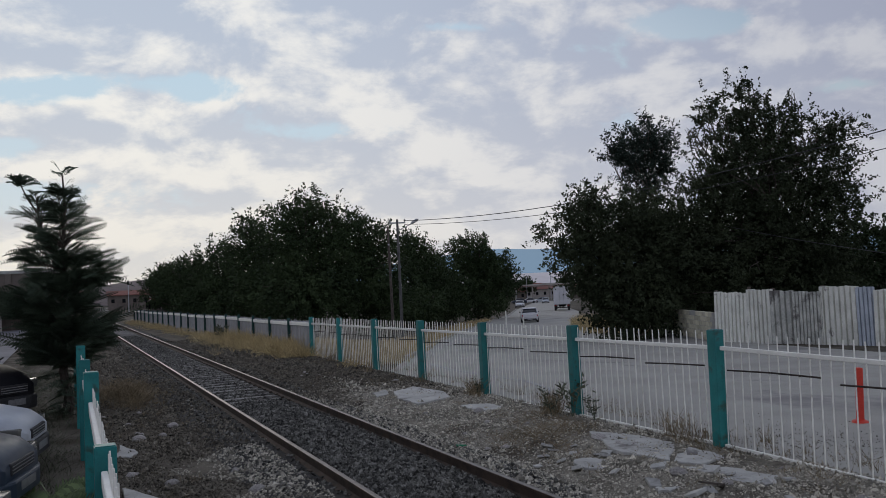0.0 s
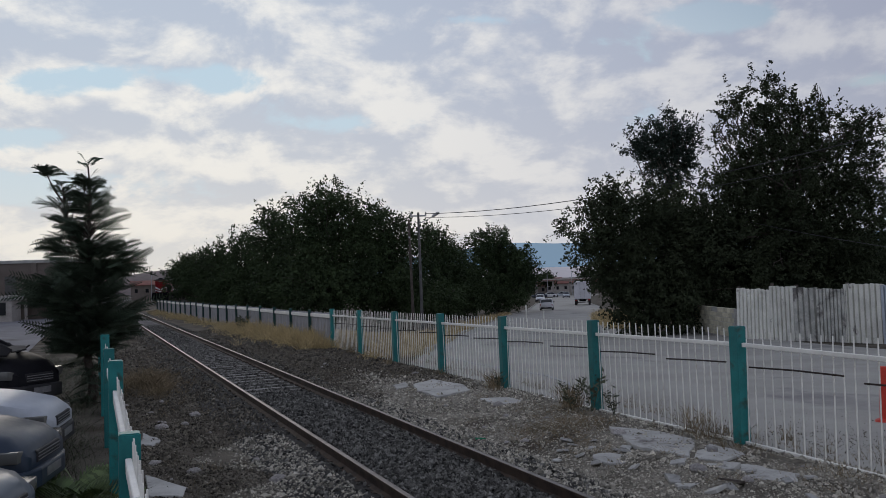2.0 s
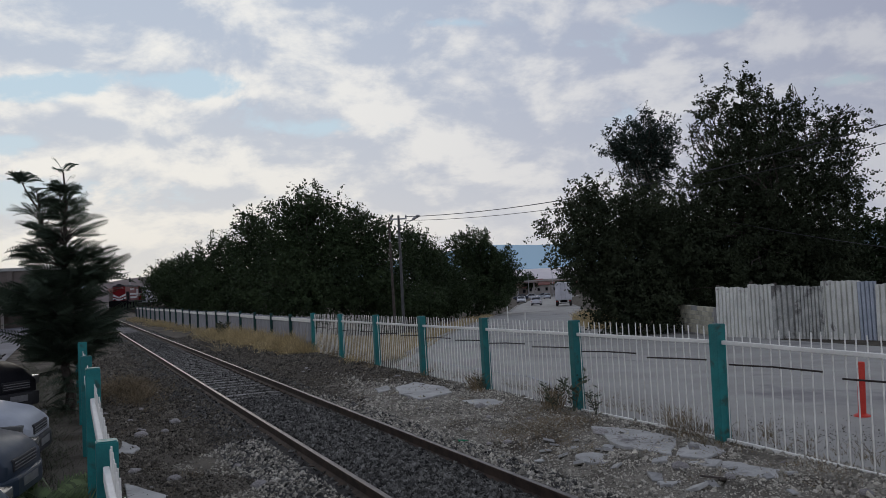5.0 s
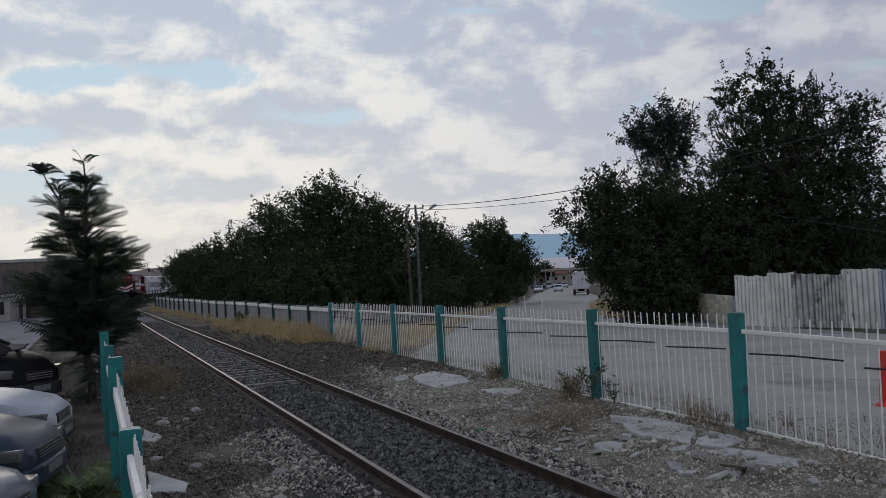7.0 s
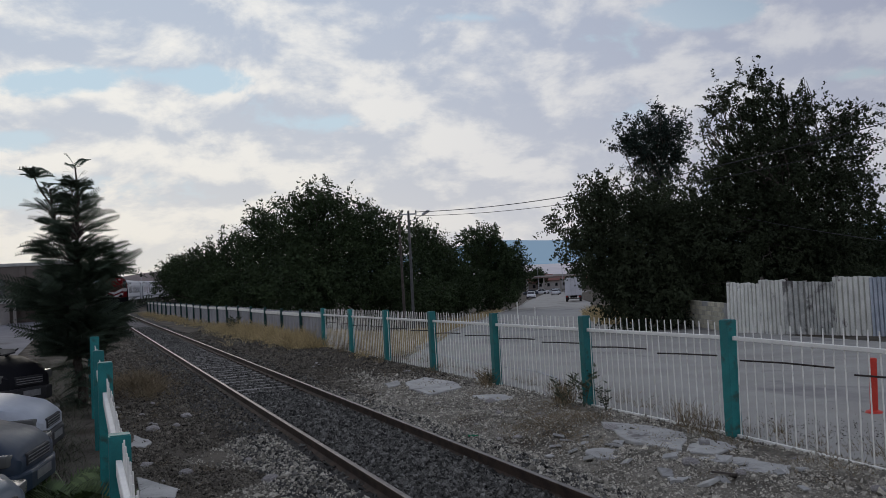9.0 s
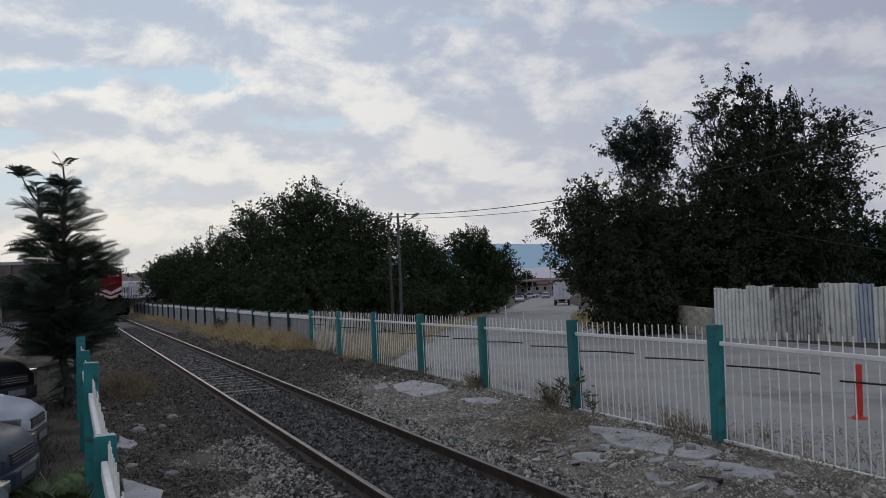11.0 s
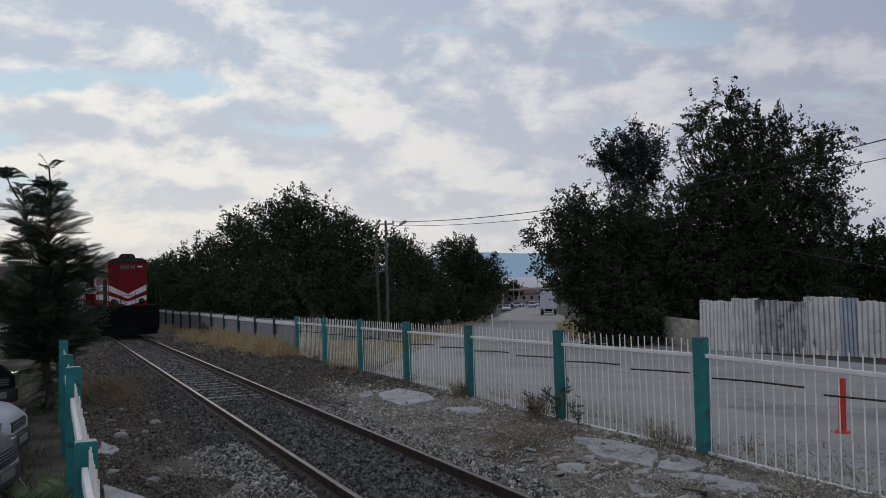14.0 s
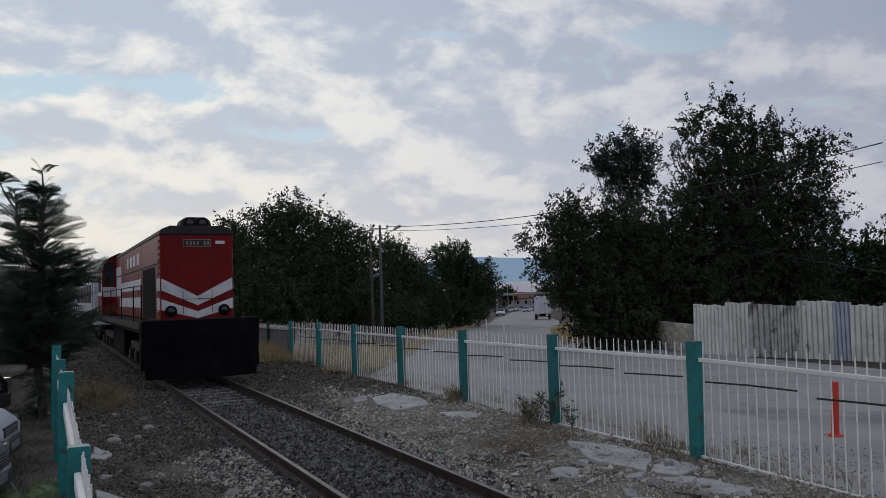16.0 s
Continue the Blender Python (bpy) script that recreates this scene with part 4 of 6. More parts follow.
def make_grass():
    rng = np.random.default_rng(31)
    # straw strip along the foot of the far fence
    blades = []
    p, q = np.array((-4.771, 30.068)), np.array((-31.3, 84.8))
    normal = np.array((-0.9, -0.436))
    for i in range(760):
        k = rng.uniform(0.0, 1) if i % 3 == 0 else rng.uniform(-0.01, 0.3)
        c = p + (q - p) * k + normal * abs(rng.normal(0, 0.6))
        blades.append(tuft(rng, (c[0], c[1], land(*c) - 0.02), 26, rng.uniform(0.15, 0.5), 0.3, 0.4, 0.010))
    for i in range(150):
        c = p + (q - p) * rng.uniform(0.0, 0.22) + normal * rng.uniform(0.15, 0.7)
        blades.append(tuft(rng, (c[0], c[1], land(*c) - 0.02), 30, rng.uniform(0.45, 0.85), 0.16, 0.22, 0.007))
    tagged(new("dry_grass_strip", soup("dry_grass_strip", np.concatenate(blades), 3, STRAW)), "tall straw-yellow dry grass along the paling fence", "grass", kind="stuff")
    blades = []
    for i in range(130):
        u, v = rng.normal(20.0, 1.3), rng.normal(-2.35, 0.30)
        c = xy(u, v)
        blades.append(tuft(rng, (c[0], c[1], land(*c) - 0.02), 28, rng.uniform(0.12, 0.42), 0.22, 0.45, 0.006))
    for i in range(260):
        u, v = rng.uniform(3, 30), rng.choice([rng.normal(3.6, 0.35), rng.uniform(1.8, 4), rng.uniform(-3.3, -1.6)])
        c = xy(u, v)
        blades.append(tuft(rng, (c[0], c[1], land(*c) - 0.01), 14, rng.uniform(0.04, 0.14), 0.16, 0.6, 0.004))
    for i in range(70):
        x, y = 1.45 + rng.normal(0, 0.35), 12.7 + rng.normal(0, 0.75)
        blades.append(tuft(rng, (x, y, land(x, y) - 0.01), 22, rng.uniform(0.06, 0.2), 0.16, 0.6, 0.004))
    tagged(new("faded_grass", soup("faded_grass", np.concatenate(blades), 3, DULL_STRAW)), "faded thin grass on stony ground", "grass", kind="stuff")
    # weeds at the fence's foot
    blades = []
    spots = [(0.18, 0.42, 60), (1.12, 0.55, 90), (2.05, 0.5, 80), (2.9, 0.3, 30), (0.0, 0.22, 40), (-0.5, 0.2, 40), (-0.1, 0.18, 30), (4.0, 0.3, 40), (5.2, 0.35, 40)]
    for i, h, n in spots:
        x, y = 3.556 - 1.388 * i - 0.1, 11.112 + 3.159 * i
        for j in range(n // 4):
            cx, cy = x + rng.normal(-0.05, 0.10), y + rng.normal(0, 0.34)
            blades.append(tuft(rng, (cx, cy, land(cx, cy) - 0.02), 14, h * rng.uniform(0.5, 1), 0.12, 0.3, 0.006))
    for i in range(190):
        k = rng.uniform(-1.6, 6)
        x, y = 3.62 - 1.388 * k + rng.uniform(0.0, 0.35), 11.112 + 3.159 * k
        blades.append(tuft(rng, (x, y, land(x, y) + 0.08), 10, rng.uniform(0.08, 0.3), 0.1, 0.45, 0.004))
    tagged(new("fence_weeds", soup("fence_weeds", np.concatenate(blades), 3, DULL_STRAW)), "dusty half-dry weeds at the foot of the fence", "weeds", kind="stuff")
    # rough growth between the car park and its fence
    blades = []
    for i in range(520):
        u, v = rng.uniform(2, 30), rng.uniform(-5.8, -3.6)
        c = xy(u, v)
        blades.append(tuft(rng, (c[0], c[1], land(*c) - 0.02), 22, rng.uniform(0.08, 0.34), 0.25, 0.5, 0.006))
    tagged(new("rough_weeds", soup("rough_weeds", np.concatenate(blades), 3, WEED)), "dark rough weeds between car park and fence", "weeds", kind="stuff")
    # straw on the banks of the road
    blades = []
    for i in range(900):
        y = rng.uniform(25, 55)
        x = rng.uniform(-4.6 - 0.45 * (y - 29), road_left(y) - 0.3) if y > 29 else rng.uniform(-2.9, -1.6)
        blades.append(tuft(rng, (x, y, land(x, y) - 0.02), 20, rng.uniform(0.1, 0.3), 0.5, 0.5, 0.012))
    for i in range(420):
        y = rng.uniform(27, 95)
        x = road_left(y) - abs(rng.normal(0.4, 1.0)) - 0.2
        blades.append(tuft(rng, (x, y, land(x, y) - 0.02), 24, rng.uniform(0.2, 0.5), 0.4, 0.4, 0.014))
    for i in range(260):
        y = rng.uniform(46, 76)
        x = road_right(y) + rng.uniform(-0.3, 2.2)
        blades.append(tuft(rng, (x, y, land(x, y) - 0.02), 24, rng.uniform(0.3, 0.9), 0.4, 0.4, 0.016))
    tagged(new("roadside_grass", soup("roadside_grass", np.concatenate(blades), 3, STRAW)), "dry yellow grass on the banks of the road", "grass", kind="stuff")


def weed_plant(x, y, h, seed, mat, name="weed_plant", label="tall dusty weed growing at the fence", n=5, fresh=False):
    rng = np.random.default_rng(seed)
    plant = thing(name, label, "plant", pose(x, y, land(x, y) - 0.02))
    stems, leaves = Build(), []
    for i in range(n):
        a = rng.uniform(0, 6.283)
        tip = Vector((math.cos(a) * h * 0.3, math.sin(a) * h * 0.3, h * rng.uniform(0.7, 1)))
        stems.tube([(0, 0, 0), tip * 0.5 + Vector((0, 0, 0.03)), tip], [0.006, 0.004, 0.002], 5)
        for k in range(14):
            t = rng.uniform(0.25, 1)
            b = rng.uniform(0, 6.283)
            leaves.append((np.array(tip) * t, np.array([math.cos(b), math.sin(b), 0.5])))
    part("stem", stems, mat, plant)
    quads = leaf_quads(np.array([q[0] for q in leaves]), np.array([q[1] for q in leaves]), rng, h * 0.2, h * 0.05)
    part("leaves", soup("leaves", quads, 4, mat), mat, plant)


def fern_plant(x, y, seed):
    rng = np.random.default_rng(seed)
    plant = thing("feather_leaf_shoot", "low fresh green shoot with feathery leaves", "plant", pose(x, y, land(x, y)))
    fronds = [frond(np.array([0, 0, 0.05]), np.array([math.cos(a), math.sin(a), rng.uniform(0.3, 0.8)]), rng.uniform(0.5, 0.85), rng, 0.15, 12, 0.4)
              for a in rng.uniform(0, 6.283, 11)]
    part("fronds", soup("fronds", np.concatenate(fronds), 4, FERN), FERN, plant)


def make_trees():
    wood = [
        ((-9.6, 62), [(-9.6, 62, 7.0, 1.9, 2.0), (-11.7, 62, 6.0, 2.3, 2.4), (-7.5, 62, 5.4, 2.4, 2.4), (-9.3, 61, 3.4, 3.8, 2.9), (-9.4, 62, 8.7, 0.8, 0.8),
                       (-11.0, 62, 8.0, 0.9, 0.9), (-8.3, 62, 7.6, 0.8, 0.9), (-9.5, 59, 1.6, 4.0, 1.8)]),
        ((-5.4, 64), [(-5.6, 64, 5.4, 2.1, 1.9), (-6.9, 64, 6.7, 1.2, 1.2), (-4.4, 64, 3.8, 2.2, 2.4), (-5.8, 62, 2.4, 2.8, 2.2), (-5.0, 61, 0.9, 3.4, 1.6)]),
        ((-15.4, 70), [(-15.6, 70, 5.7, 2.1, 2.0), (-16.0, 70, 7.5, 1.1, 1.1), (-14.4, 69, 4.0, 2.8, 2.4), (-14.0, 66, 2.0, 3.4, 2.0)]),
        ((-20.6, 78), [(-20.6, 78, 5.2, 2.0, 2.0), (-22.2, 78, 3.8, 2.6, 2.1), (-18.6, 76, 3.6, 2.8, 2.3), (-19.4, 73, 1.6, 3.4, 2.0)]),
        ((-26.9, 88), [(-26.9, 88, 3.8, 2.6, 2.0), (-29.3, 88, 2.7, 2.2, 1.4), (-24.6, 85, 2.4, 3.0, 2.2)]),
        ((-31.4, 97), [(-31.9, 97, 4.5, 1.1, 1.0), (-33.0, 97, 3.9, 1.0, 0.9), (-31.0, 97, 2.6, 1.6, 1.8)]),
        ((-2.4, 76), [(-2.4, 76, 4.8, 1.5, 1.9), (-2.0, 76, 2.2, 2.1, 2.6), (-2.8, 76, 6.0, 0.7, 0.9), (-2.4, 72, 0.2, 2.4, 1.6)]),
        ((-0.5, 88), [(-0.8, 88, 3.4, 1.5, 2.2), (-0.3, 88, 1.0, 2.4, 2.4), (0.6, 92, 0.2, 2.2, 2.0)]),
    ]
    for i, (base, blobs) in enumerate(wood):
        make_tree("tree", "dense dark deciduous tree in the belt behind the fence", base, blobs, 0.22, 0.13, 2000 if i == 0 else 1250, 40 + i, LEAF_DARK, 20, 0.33, 0.18, feathery=0.25)
    make_tree("tree", "round full dark tree at the roadside", (4.2, 100), [(3.6, 100, 5.7, 2.6, 2.4), (5.9, 100, 3.3, 2.7, 2.9), (2.5, 100, 2.8, 2.7, 3.5),
              (4.4, 99, 0.3, 4.0, 2.4), (7.2, 104, 2.2, 2.2, 2.6)], 0.24, 0.15, 2300, 61, LEAF_DARK, 20, 0.30, 0.2, feathery=0.08)
    make_tree("tree", "dark bushy tree overhanging the roadside", (9.2, 41), [(8.0, 40, 4.4, 1.8, 1.6), (6.2, 40, 5.3, 0.7, 0.8), (5.1, 40, 4.4, 0.55, 0.5), (7.2, 40, 5.8, 0.7, 0.7),
              (7.6, 40, 2.5, 1.8, 1.7), (6.1, 40, 3.4, 0.9, 0.9), (9.8, 40, 5.2, 1.4, 1.1), (9.2, 40, 1.6, 1.9, 1.6), (7.6, 40, 1.5, 0.9, 0.8), (10.7, 41, 3.0, 2.2, 2.0), (11.4, 41, 0.6, 2.0, 1.4),
              (9.2, 40, 0.2, 2.0, 1.2)], 0.15, 0.09, 2700, 62, LEAF, 30, 0.22, 0.17, feathery=0.22, shoot=1.15)
    make_tree("pine_tree", "dark rounded pine crown on bare limbs", (12.4, 50), [(11.8, 50, 9.8, 1.35, 1.05), (13.0, 50, 10.4, 1.1, 0.9), (10.9, 50, 9.4, 0.85, 0.75),
              (13.7, 50, 9.6, 0.8, 0.7), (12.4, 50, 8.7, 1.1, 0.6), (11.5, 50, 8.3, 0.7, 0.5), (13.6, 50, 8.6, 0.8, 0.6), (12.6, 50, 7.6, 1.2, 0.6)], 0.20, 0.075, 560, 63, LEAF_BLUE, 24, 0.22, 0.11, 18, 0.2)
    big = make_tree("tree", "tall loose-crowned dark tree behind the metal sheets", (16.0, 42.5),
                    [(14.6, 42, 3.6, 3.1, 2.4), (18.2, 42, 3.9, 2.7, 2.3), (11.9, 42, 3.2, 2.3, 1.9), (13.6, 41.5, 1.6, 3.1, 1.8), (18.2, 42, 1.7, 2.6, 2.0), (13.4, 42, 5.8, 1.8, 1.4), (15.9, 42, 6.6, 2.7, 2.1),
                     (15.2, 42, 9.3, 1.8, 1.8), (18.8, 42, 6.8, 2.1, 1.8), (17.5, 42, 9.2, 1.3, 1.1), (19.9, 42, 8.7, 1.0, 0.9), (15.8, 42, 11.0, 0.6, 0.7), (20.9, 42, 9.6, 0.5, 0.4),
                     (14.0, 42, 10.3, 0.55, 0.6), (17.9, 42, 10.6, 0.4, 0.5), (12.8, 42, 9.2, 0.35, 0.3), (20.2, 42, 5.6, 1.0, 1.0)],
                    0.15, 0.092, 3700, 64, LEAF, 34, 0.18, 0.26, 46, 0.36, split=7, shoot=2.2)
    make_tree("tree", "low dark tree behind the metal sheets", (23.4, 46), [(22.9, 46, 2.1, 1.9, 2.5), (24.8, 46, 2.6, 2.2, 2.2), (26.6, 46, 2.2, 2.2, 2.5), (21.6, 46, 1.8, 1.9, 1.9),
              (28.8, 45, 2.4, 2.4, 2.4), (19.5, 46, 2.4, 2.5, 2.7), (16.5, 46.5, 2.4, 2.7, 2.8), (13.5, 46, 1.8, 2.6, 2.4)], 0.22, 0.14, 2600, 65, LEAF_DARK, 18, 0.3, 0.18)
    make_feather_tree(-7.7, 17.0)
    return big[1]


BOUGHS = make_trees()
make_grass()


# ---- the yard's edge: metal sheets, block wall, poles ----
def corrugated(width, height, ribs, deep=0.10):
    """One ribbed sheet, thin but two-sided: flat pans between raised ribs, with an uneven top and foot."""
    b = Build()
    pitch = width / ribs
    line = [(0.0, -deep), (0.60, -deep), (0.64, 0.0), (0.90, 0.0), (0.94, -deep)]
    pts = [((k + a) * pitch, y) for k in range(ribs) for a, y in line] + [(width, 0.0)]
    for x, y in pts:
        nick = 0.015 * math.sin(7 * x + height * 9) + 0.012 * math.sin(23 * x)
        for dy in (0.0, 0.006):
            b.v += [(x, y + dy, 0.02 * math.sin(5 * x)), (x, y + dy, height + nick)]
    for i in range(len(pts) - 1):
        a, c = 4 * i, 4 * (i + 1)
        b.f += [(a, c, c + 1, a + 1), (c + 2, a + 2, a + 3, c + 3), (a + 1, c + 1, c + 3, a + 3), (a, a + 2, c + 2, c)]
    return b


def make_sheets():
    rng = random.Random(5)
    wall = thing("corrugated_sheet_fence", "patched fence of grey corrugated metal sheets", "fence")
    # line from the block wall towards the near end of the yard
    a, b = Vector((11.15, 34.6)), Vector((14.0, 28.2))
    way = (b - a).normalized()
    turn = math.degrees(math.atan2(way.y, way.x))
    # start, width, top, ribs, lean, metal
    tall = [(0.06, 1.88, 1.30, 9, 1.6, TIN), (1.90, 1.28, 1.37, 6, 0.3, TIN), (3.13, 1.07, 1.31, 4, -0.6, TIN_GREY), (4.16, 1.29, 1.27, 8, 0.5, TIN_GREY), (5.42, 1.57, 1.43, 7, 0.0, TIN), (6.94, 0.66, 1.38, 4, -0.5, TIN_BLUE), (7.56, 1.30, 1.30, 6, 1.2, TIN), (8.83, 1.30, 1.36, 6, 0.0, TIN_GREY), (10.10, 1.30, 1.28, 6, -1.0, TIN), (11.37, 1.30, 1.34, 6, 0.5, TIN)]
    for s, w, top, ribs, lean, metal in tall:
        c = a + way * s
        foot = float(road_z(c.x, c.y)) - 0.03
        ob = part("sheet", corrugated(w, top - foot, ribs), metal, wall, "dull ribbed zinc sheet with rust and stains")
        ob.matrix_basis = pose(c.x, c.y + rng.uniform(-0.03, 0.03), foot, 0, lean, turn)
        post = part("post", Build().box(-0.05, 0.03, -0.2, 0.05, 0.13, top - foot + rng.uniform(-0.1, 0.12)), WOOD_POLE, wall, "weathered wooden post", bevel=0.01, steps=1)
        post.matrix_basis = pose(c.x, c.y, foot, 0, 0, turn)
    low = thing("block_wall", "low whitewashed concrete block wall", "wall")
    p, q = Vector((11.0, 41.5)), Vector((11.22, 34.9))
    way = (q - p).normalized()
    turn = math.degrees(math.atan2(way.y, way.x))
    blk = Build().box(0.006, -0.1, 0.006, 0.394, 0.1, 0.194).mesh("block", BLOCK, bevel=0.012, steps=1)
    core = part("mortar", Build().box(0, -0.088, -0.3, (q - p).length, 0.088, 1.19), SLAB, low, "grey mortar joints")
    core.matrix_basis = pose(p.x, p.y, float(road_z(q.x, q.y)), 0, 0, turn)
    for row in range(6):
        for k in range(16):
            if row == 5 and (k < 4 or k in (9, 10)):
                continue
            ob = part("block", blk, BLOCK, low)
            c = p + way * (k * 0.4 + (0.2 if row % 2 else 0) - 0.1)
            ob.matrix_basis = pose(c.x, c.y, float(road_z(q.x, q.y)) + row * 0.2, 0, 0, turn)
    slab = part("end_slab", Build().prism([(-0.5, 0), (0.5, 0), (0.42, 0.9), (0.2, 1.75), (0.02, 1.9), (-0.3, 1.2)], -0.08, 0.08, "y"), SLAB, low, "broken standing concrete slab", bevel=0.02)
    slab.matrix_basis = pose(10.72, 40.6, -0.95, 0, 0, turn + 60) @ Matrix.Diagonal((0.7, 1, 0.85, 1))


def make_poles():
    pole = thing("utility_pole", "tall grey concrete pole with crossarm and street lamp", "utility pole", pose(-2.85, 56, land(-2.85, 56) - 0.1))
    h = 6.75 - land(-2.85, 56)
    part("shaft", Build().tube([(0, 0, 0), (0, 0, h * 0.5), (0, 0, h)], [0.11, 0.095, 0.075], 10), CONC_POLE, pole, "tapered concrete shaft", smooth=True)
    part("crossarm", Build().box(-0.55, -0.05, h - 0.28, 0.55, 0.05, h - 0.18), STEEL, pole, bevel=0.01, steps=1)
    for x in (-0.5, 0, 0.5):
        part("insulator", Build().lathe([(0.03, 0), (0.06, 0.04), (0.04, 0.1), (0.06, 0.14), (0.02, 0.2)], 10, pose(x, 0, h - 0.18)), FAR_WHITE, pole, "porcelain insulator", smooth=True)
    arm = part("lamp_arm", Build().tube([(0.05, 0, h - 0.75), (0.5, -0.1, h - 0.55), (0.95, -0.2, h - 0.35)], [0.03, 0.028, 0.025], 8), STEEL, pole, "curved lamp arm", smooth=True)
    part("lamp_head", Build().prism([(0, 0), (0.1, 0.1), (0.5, 0.14), (0.62, 0.06), (0.55, -0.04), (0.08, -0.05)], -0.12, 0.12, "y", pose(0.9, -0.2, h - 0.37, 0, -25, -12)), STEEL, arm,
         "grey street lamp head", bevel=0.03)
    old = thing("old_pole", "leaning dark tarred wooden pole", "utility pole", pose(-3.3, 54, land(-3.3, 54) - 0.1, 0.5, -0.6, 0))
    part("shaft", Build().tube([(0, 0, 0), (0, 0, 4), (0, 0, 6.15 - land(-3.05, 54))], [0.10, 0.085, 0.07], 10), WOOD_POLE, old, "dark wooden shaft", smooth=True)
    part("bracket", Build().box(-0.05, -0.15, 6.2, 0.05, 0.15, 6.3), STEEL, old)

    def cable(points, sag, r, name="overhead_cable"):
        a, b = Vector(points[0]), Vector(points[1])
        pts = [a.lerp(b, k / 16) - Vector((0, 0, sag * 4 * (k / 16) * (1 - k / 16))) for k in range(17)]
        ob = part(name, Build().tube(pts, [r] * 17, 5), WIRE)
        tagged(ob, "thin black overhead cable between poles", "cable")

    cable([(-2.4, 56, 6.55), (16.9, 30, 7.1)], 0.75, 0.022)
    cable([(-2.4, 56, 6.3), (16.86, 30, 6.4)], 0.7, 0.016)
    cable([(-3.3, 56, 6.5), (-9.5, 88, 7.2)], 0.3, 0.016)
    cable([(12.6, 50, 6.2), (15.84, 28, 2.3)], 0.25, 0.014)


def make_rubble():
    rng = random.Random(15)
    slabs = [[(2.05, 12.49), (2.63, 12.18), (3.01, 11.42), (2.67, 10.36), (2.34, 10.76), (2.13, 11.14)], [(3.05, 11.36), (3.29, 10.8), (3.35, 10.4), (2.97, 10.1), (2.71, 10.33)],
             [(2.73, 9.98), (3.19, 9.87), (3.60, 9.35), (3.43, 9.0), (2.89, 9.34)], [(1.54, 10.69), (1.77, 10.77), (2.04, 10.5), (1.8, 10.17), (1.55, 10.29)],
             [(2.2, 9.11), (2.43, 9.08), (2.27, 8.9), (2.16, 8.95)], [(-1.17, 18.05), (-0.79, 18.77), (-0.1, 17.81), (0.04, 17.05), (-0.59, 16.25), (-1.04, 17.13)],
             [(-1.65, 18.33), (-1.38, 18.71), (-1.26, 17.99), (-1.51, 17.73)], [(0.22, 15.95), (0.76, 16.06), (1.09, 15.35), (0.8, 14.59), (0.5, 15.08)],
             [(-5.25, 13.4), (-4.73, 12.76), (-4.7, 12.33), (-4.9, 12.38)], [(-4.03, 10.31), (-3.26, 9.61), (-3.2, 9.23), (-3.63, 9.32)]]
    for i, corners in enumerate(slabs):
        cx, cy = (sum(p[k] for p in corners) / len(corners) for k in (0, 1))
        outline = []
        for (x1, y1), (x2, y2) in zip(corners, corners[1:] + corners[:1]):
            for k in range(4):
                j = 0.0 if k == 0 else 0.035
                outline.append((x1 + (x2 - x1) * k / 4 - cx + rng.uniform(-j, j), y1 + (y2 - y1) * k / 4 - cy + rng.uniform(-j, j)))
        if sum(p[0] * q[1] - q[0] * p[1] for p, q in zip(outline, outline[1:] + outline[:1])) < 0:
            outline.reverse()
        ob = part("concrete_slab", Build().prism(outline, -0.08, 0.0, "z"), SLAB, None, "", False, 0.008, 1)
        ob.matrix_world = pose(cx, cy, max(land(cx, cy), -0.17) + 0.030, rng.uniform(-1.2, 1.2), rng.uniform(-1.2, 1.2), 0)
        tagged(ob, "broken flat piece of pale concrete on the gravel", "concrete slab", "broken slabs")
    spots = [(u, v) for u, v in ((6.6, -2.2), (7.2, -1.9), (6.2, -1.6), (9.3, -2.5), (5.4, -2.7), (8.6, -1.6), (4.9, -1.7), (10.5, 2.5), (8.4, 3.2), (11.8, 3.0), (6.0, 2.6), (13.0, -2.6), (14.5, -1.9))]
    spots += [(rng.uniform(3, 22), rng.choice([rng.uniform(-3.1, -1.3), rng.uniform(1.4, 3.9)])) for i in range(46)]
    meshes = []
    for k in range(6):
        bm = bmesh.new()
        bmesh.ops.create_icosphere(bm, subdivisions=2, radius=1.0)
        for v in bm.verts:
            v.co *= 1 + 0.28 * noise.noise(v.co * 1.3 + Vector((k * 9, 0, 0))) + 0.1 * noise.noise(v.co * 4 + Vector((0, k * 5, 0)))
            v.co.z *= 0.62
        data = bpy.data.meshes.new("rock")
        bm.to_mesh(data)
        bm.free()
        data.materials.append(ROCK)
        meshes.append(data)
    for i, (u, v) in enumerate(spots):
        x, y = xy(u, v)
        r = rng.uniform(0.05, 0.11) if i < 13 else rng.uniform(0.03, 0.07)
        ob = new("rock", meshes[i % 6])
        ob.matrix_world = pose(x, y, land(x, y) + r * 0.25, 0, 0, rng.uniform(0, 360)) @ Matrix.Diagonal((r * rng.uniform(0.8, 1.4), r, r, 1))
        tagged(ob, "pale dusty limestone rock lying on the verge", "rock", "loose rocks")
    # splintered planks and a bottle
    for x, y, turn, lean in ((2.72, 8.95, 40, 14), (2.8, 8.85, 75, 18)):
        ob = part("broken_board", Build().prism([(-0.2, -0.03), (0.16, -0.035), (0.22, 0.0), (0.15, 0.03), (-0.19, 0.025)], -0.01, 0.01, "z"), WOOD_POLE)
        ob.matrix_world = pose(x, y, land(x, y) + 0.07, 0, lean, turn)
        tagged(ob, "splintered dark board among the rubble", "board", "splintered boards")
    x, y = 0.10, 12.12
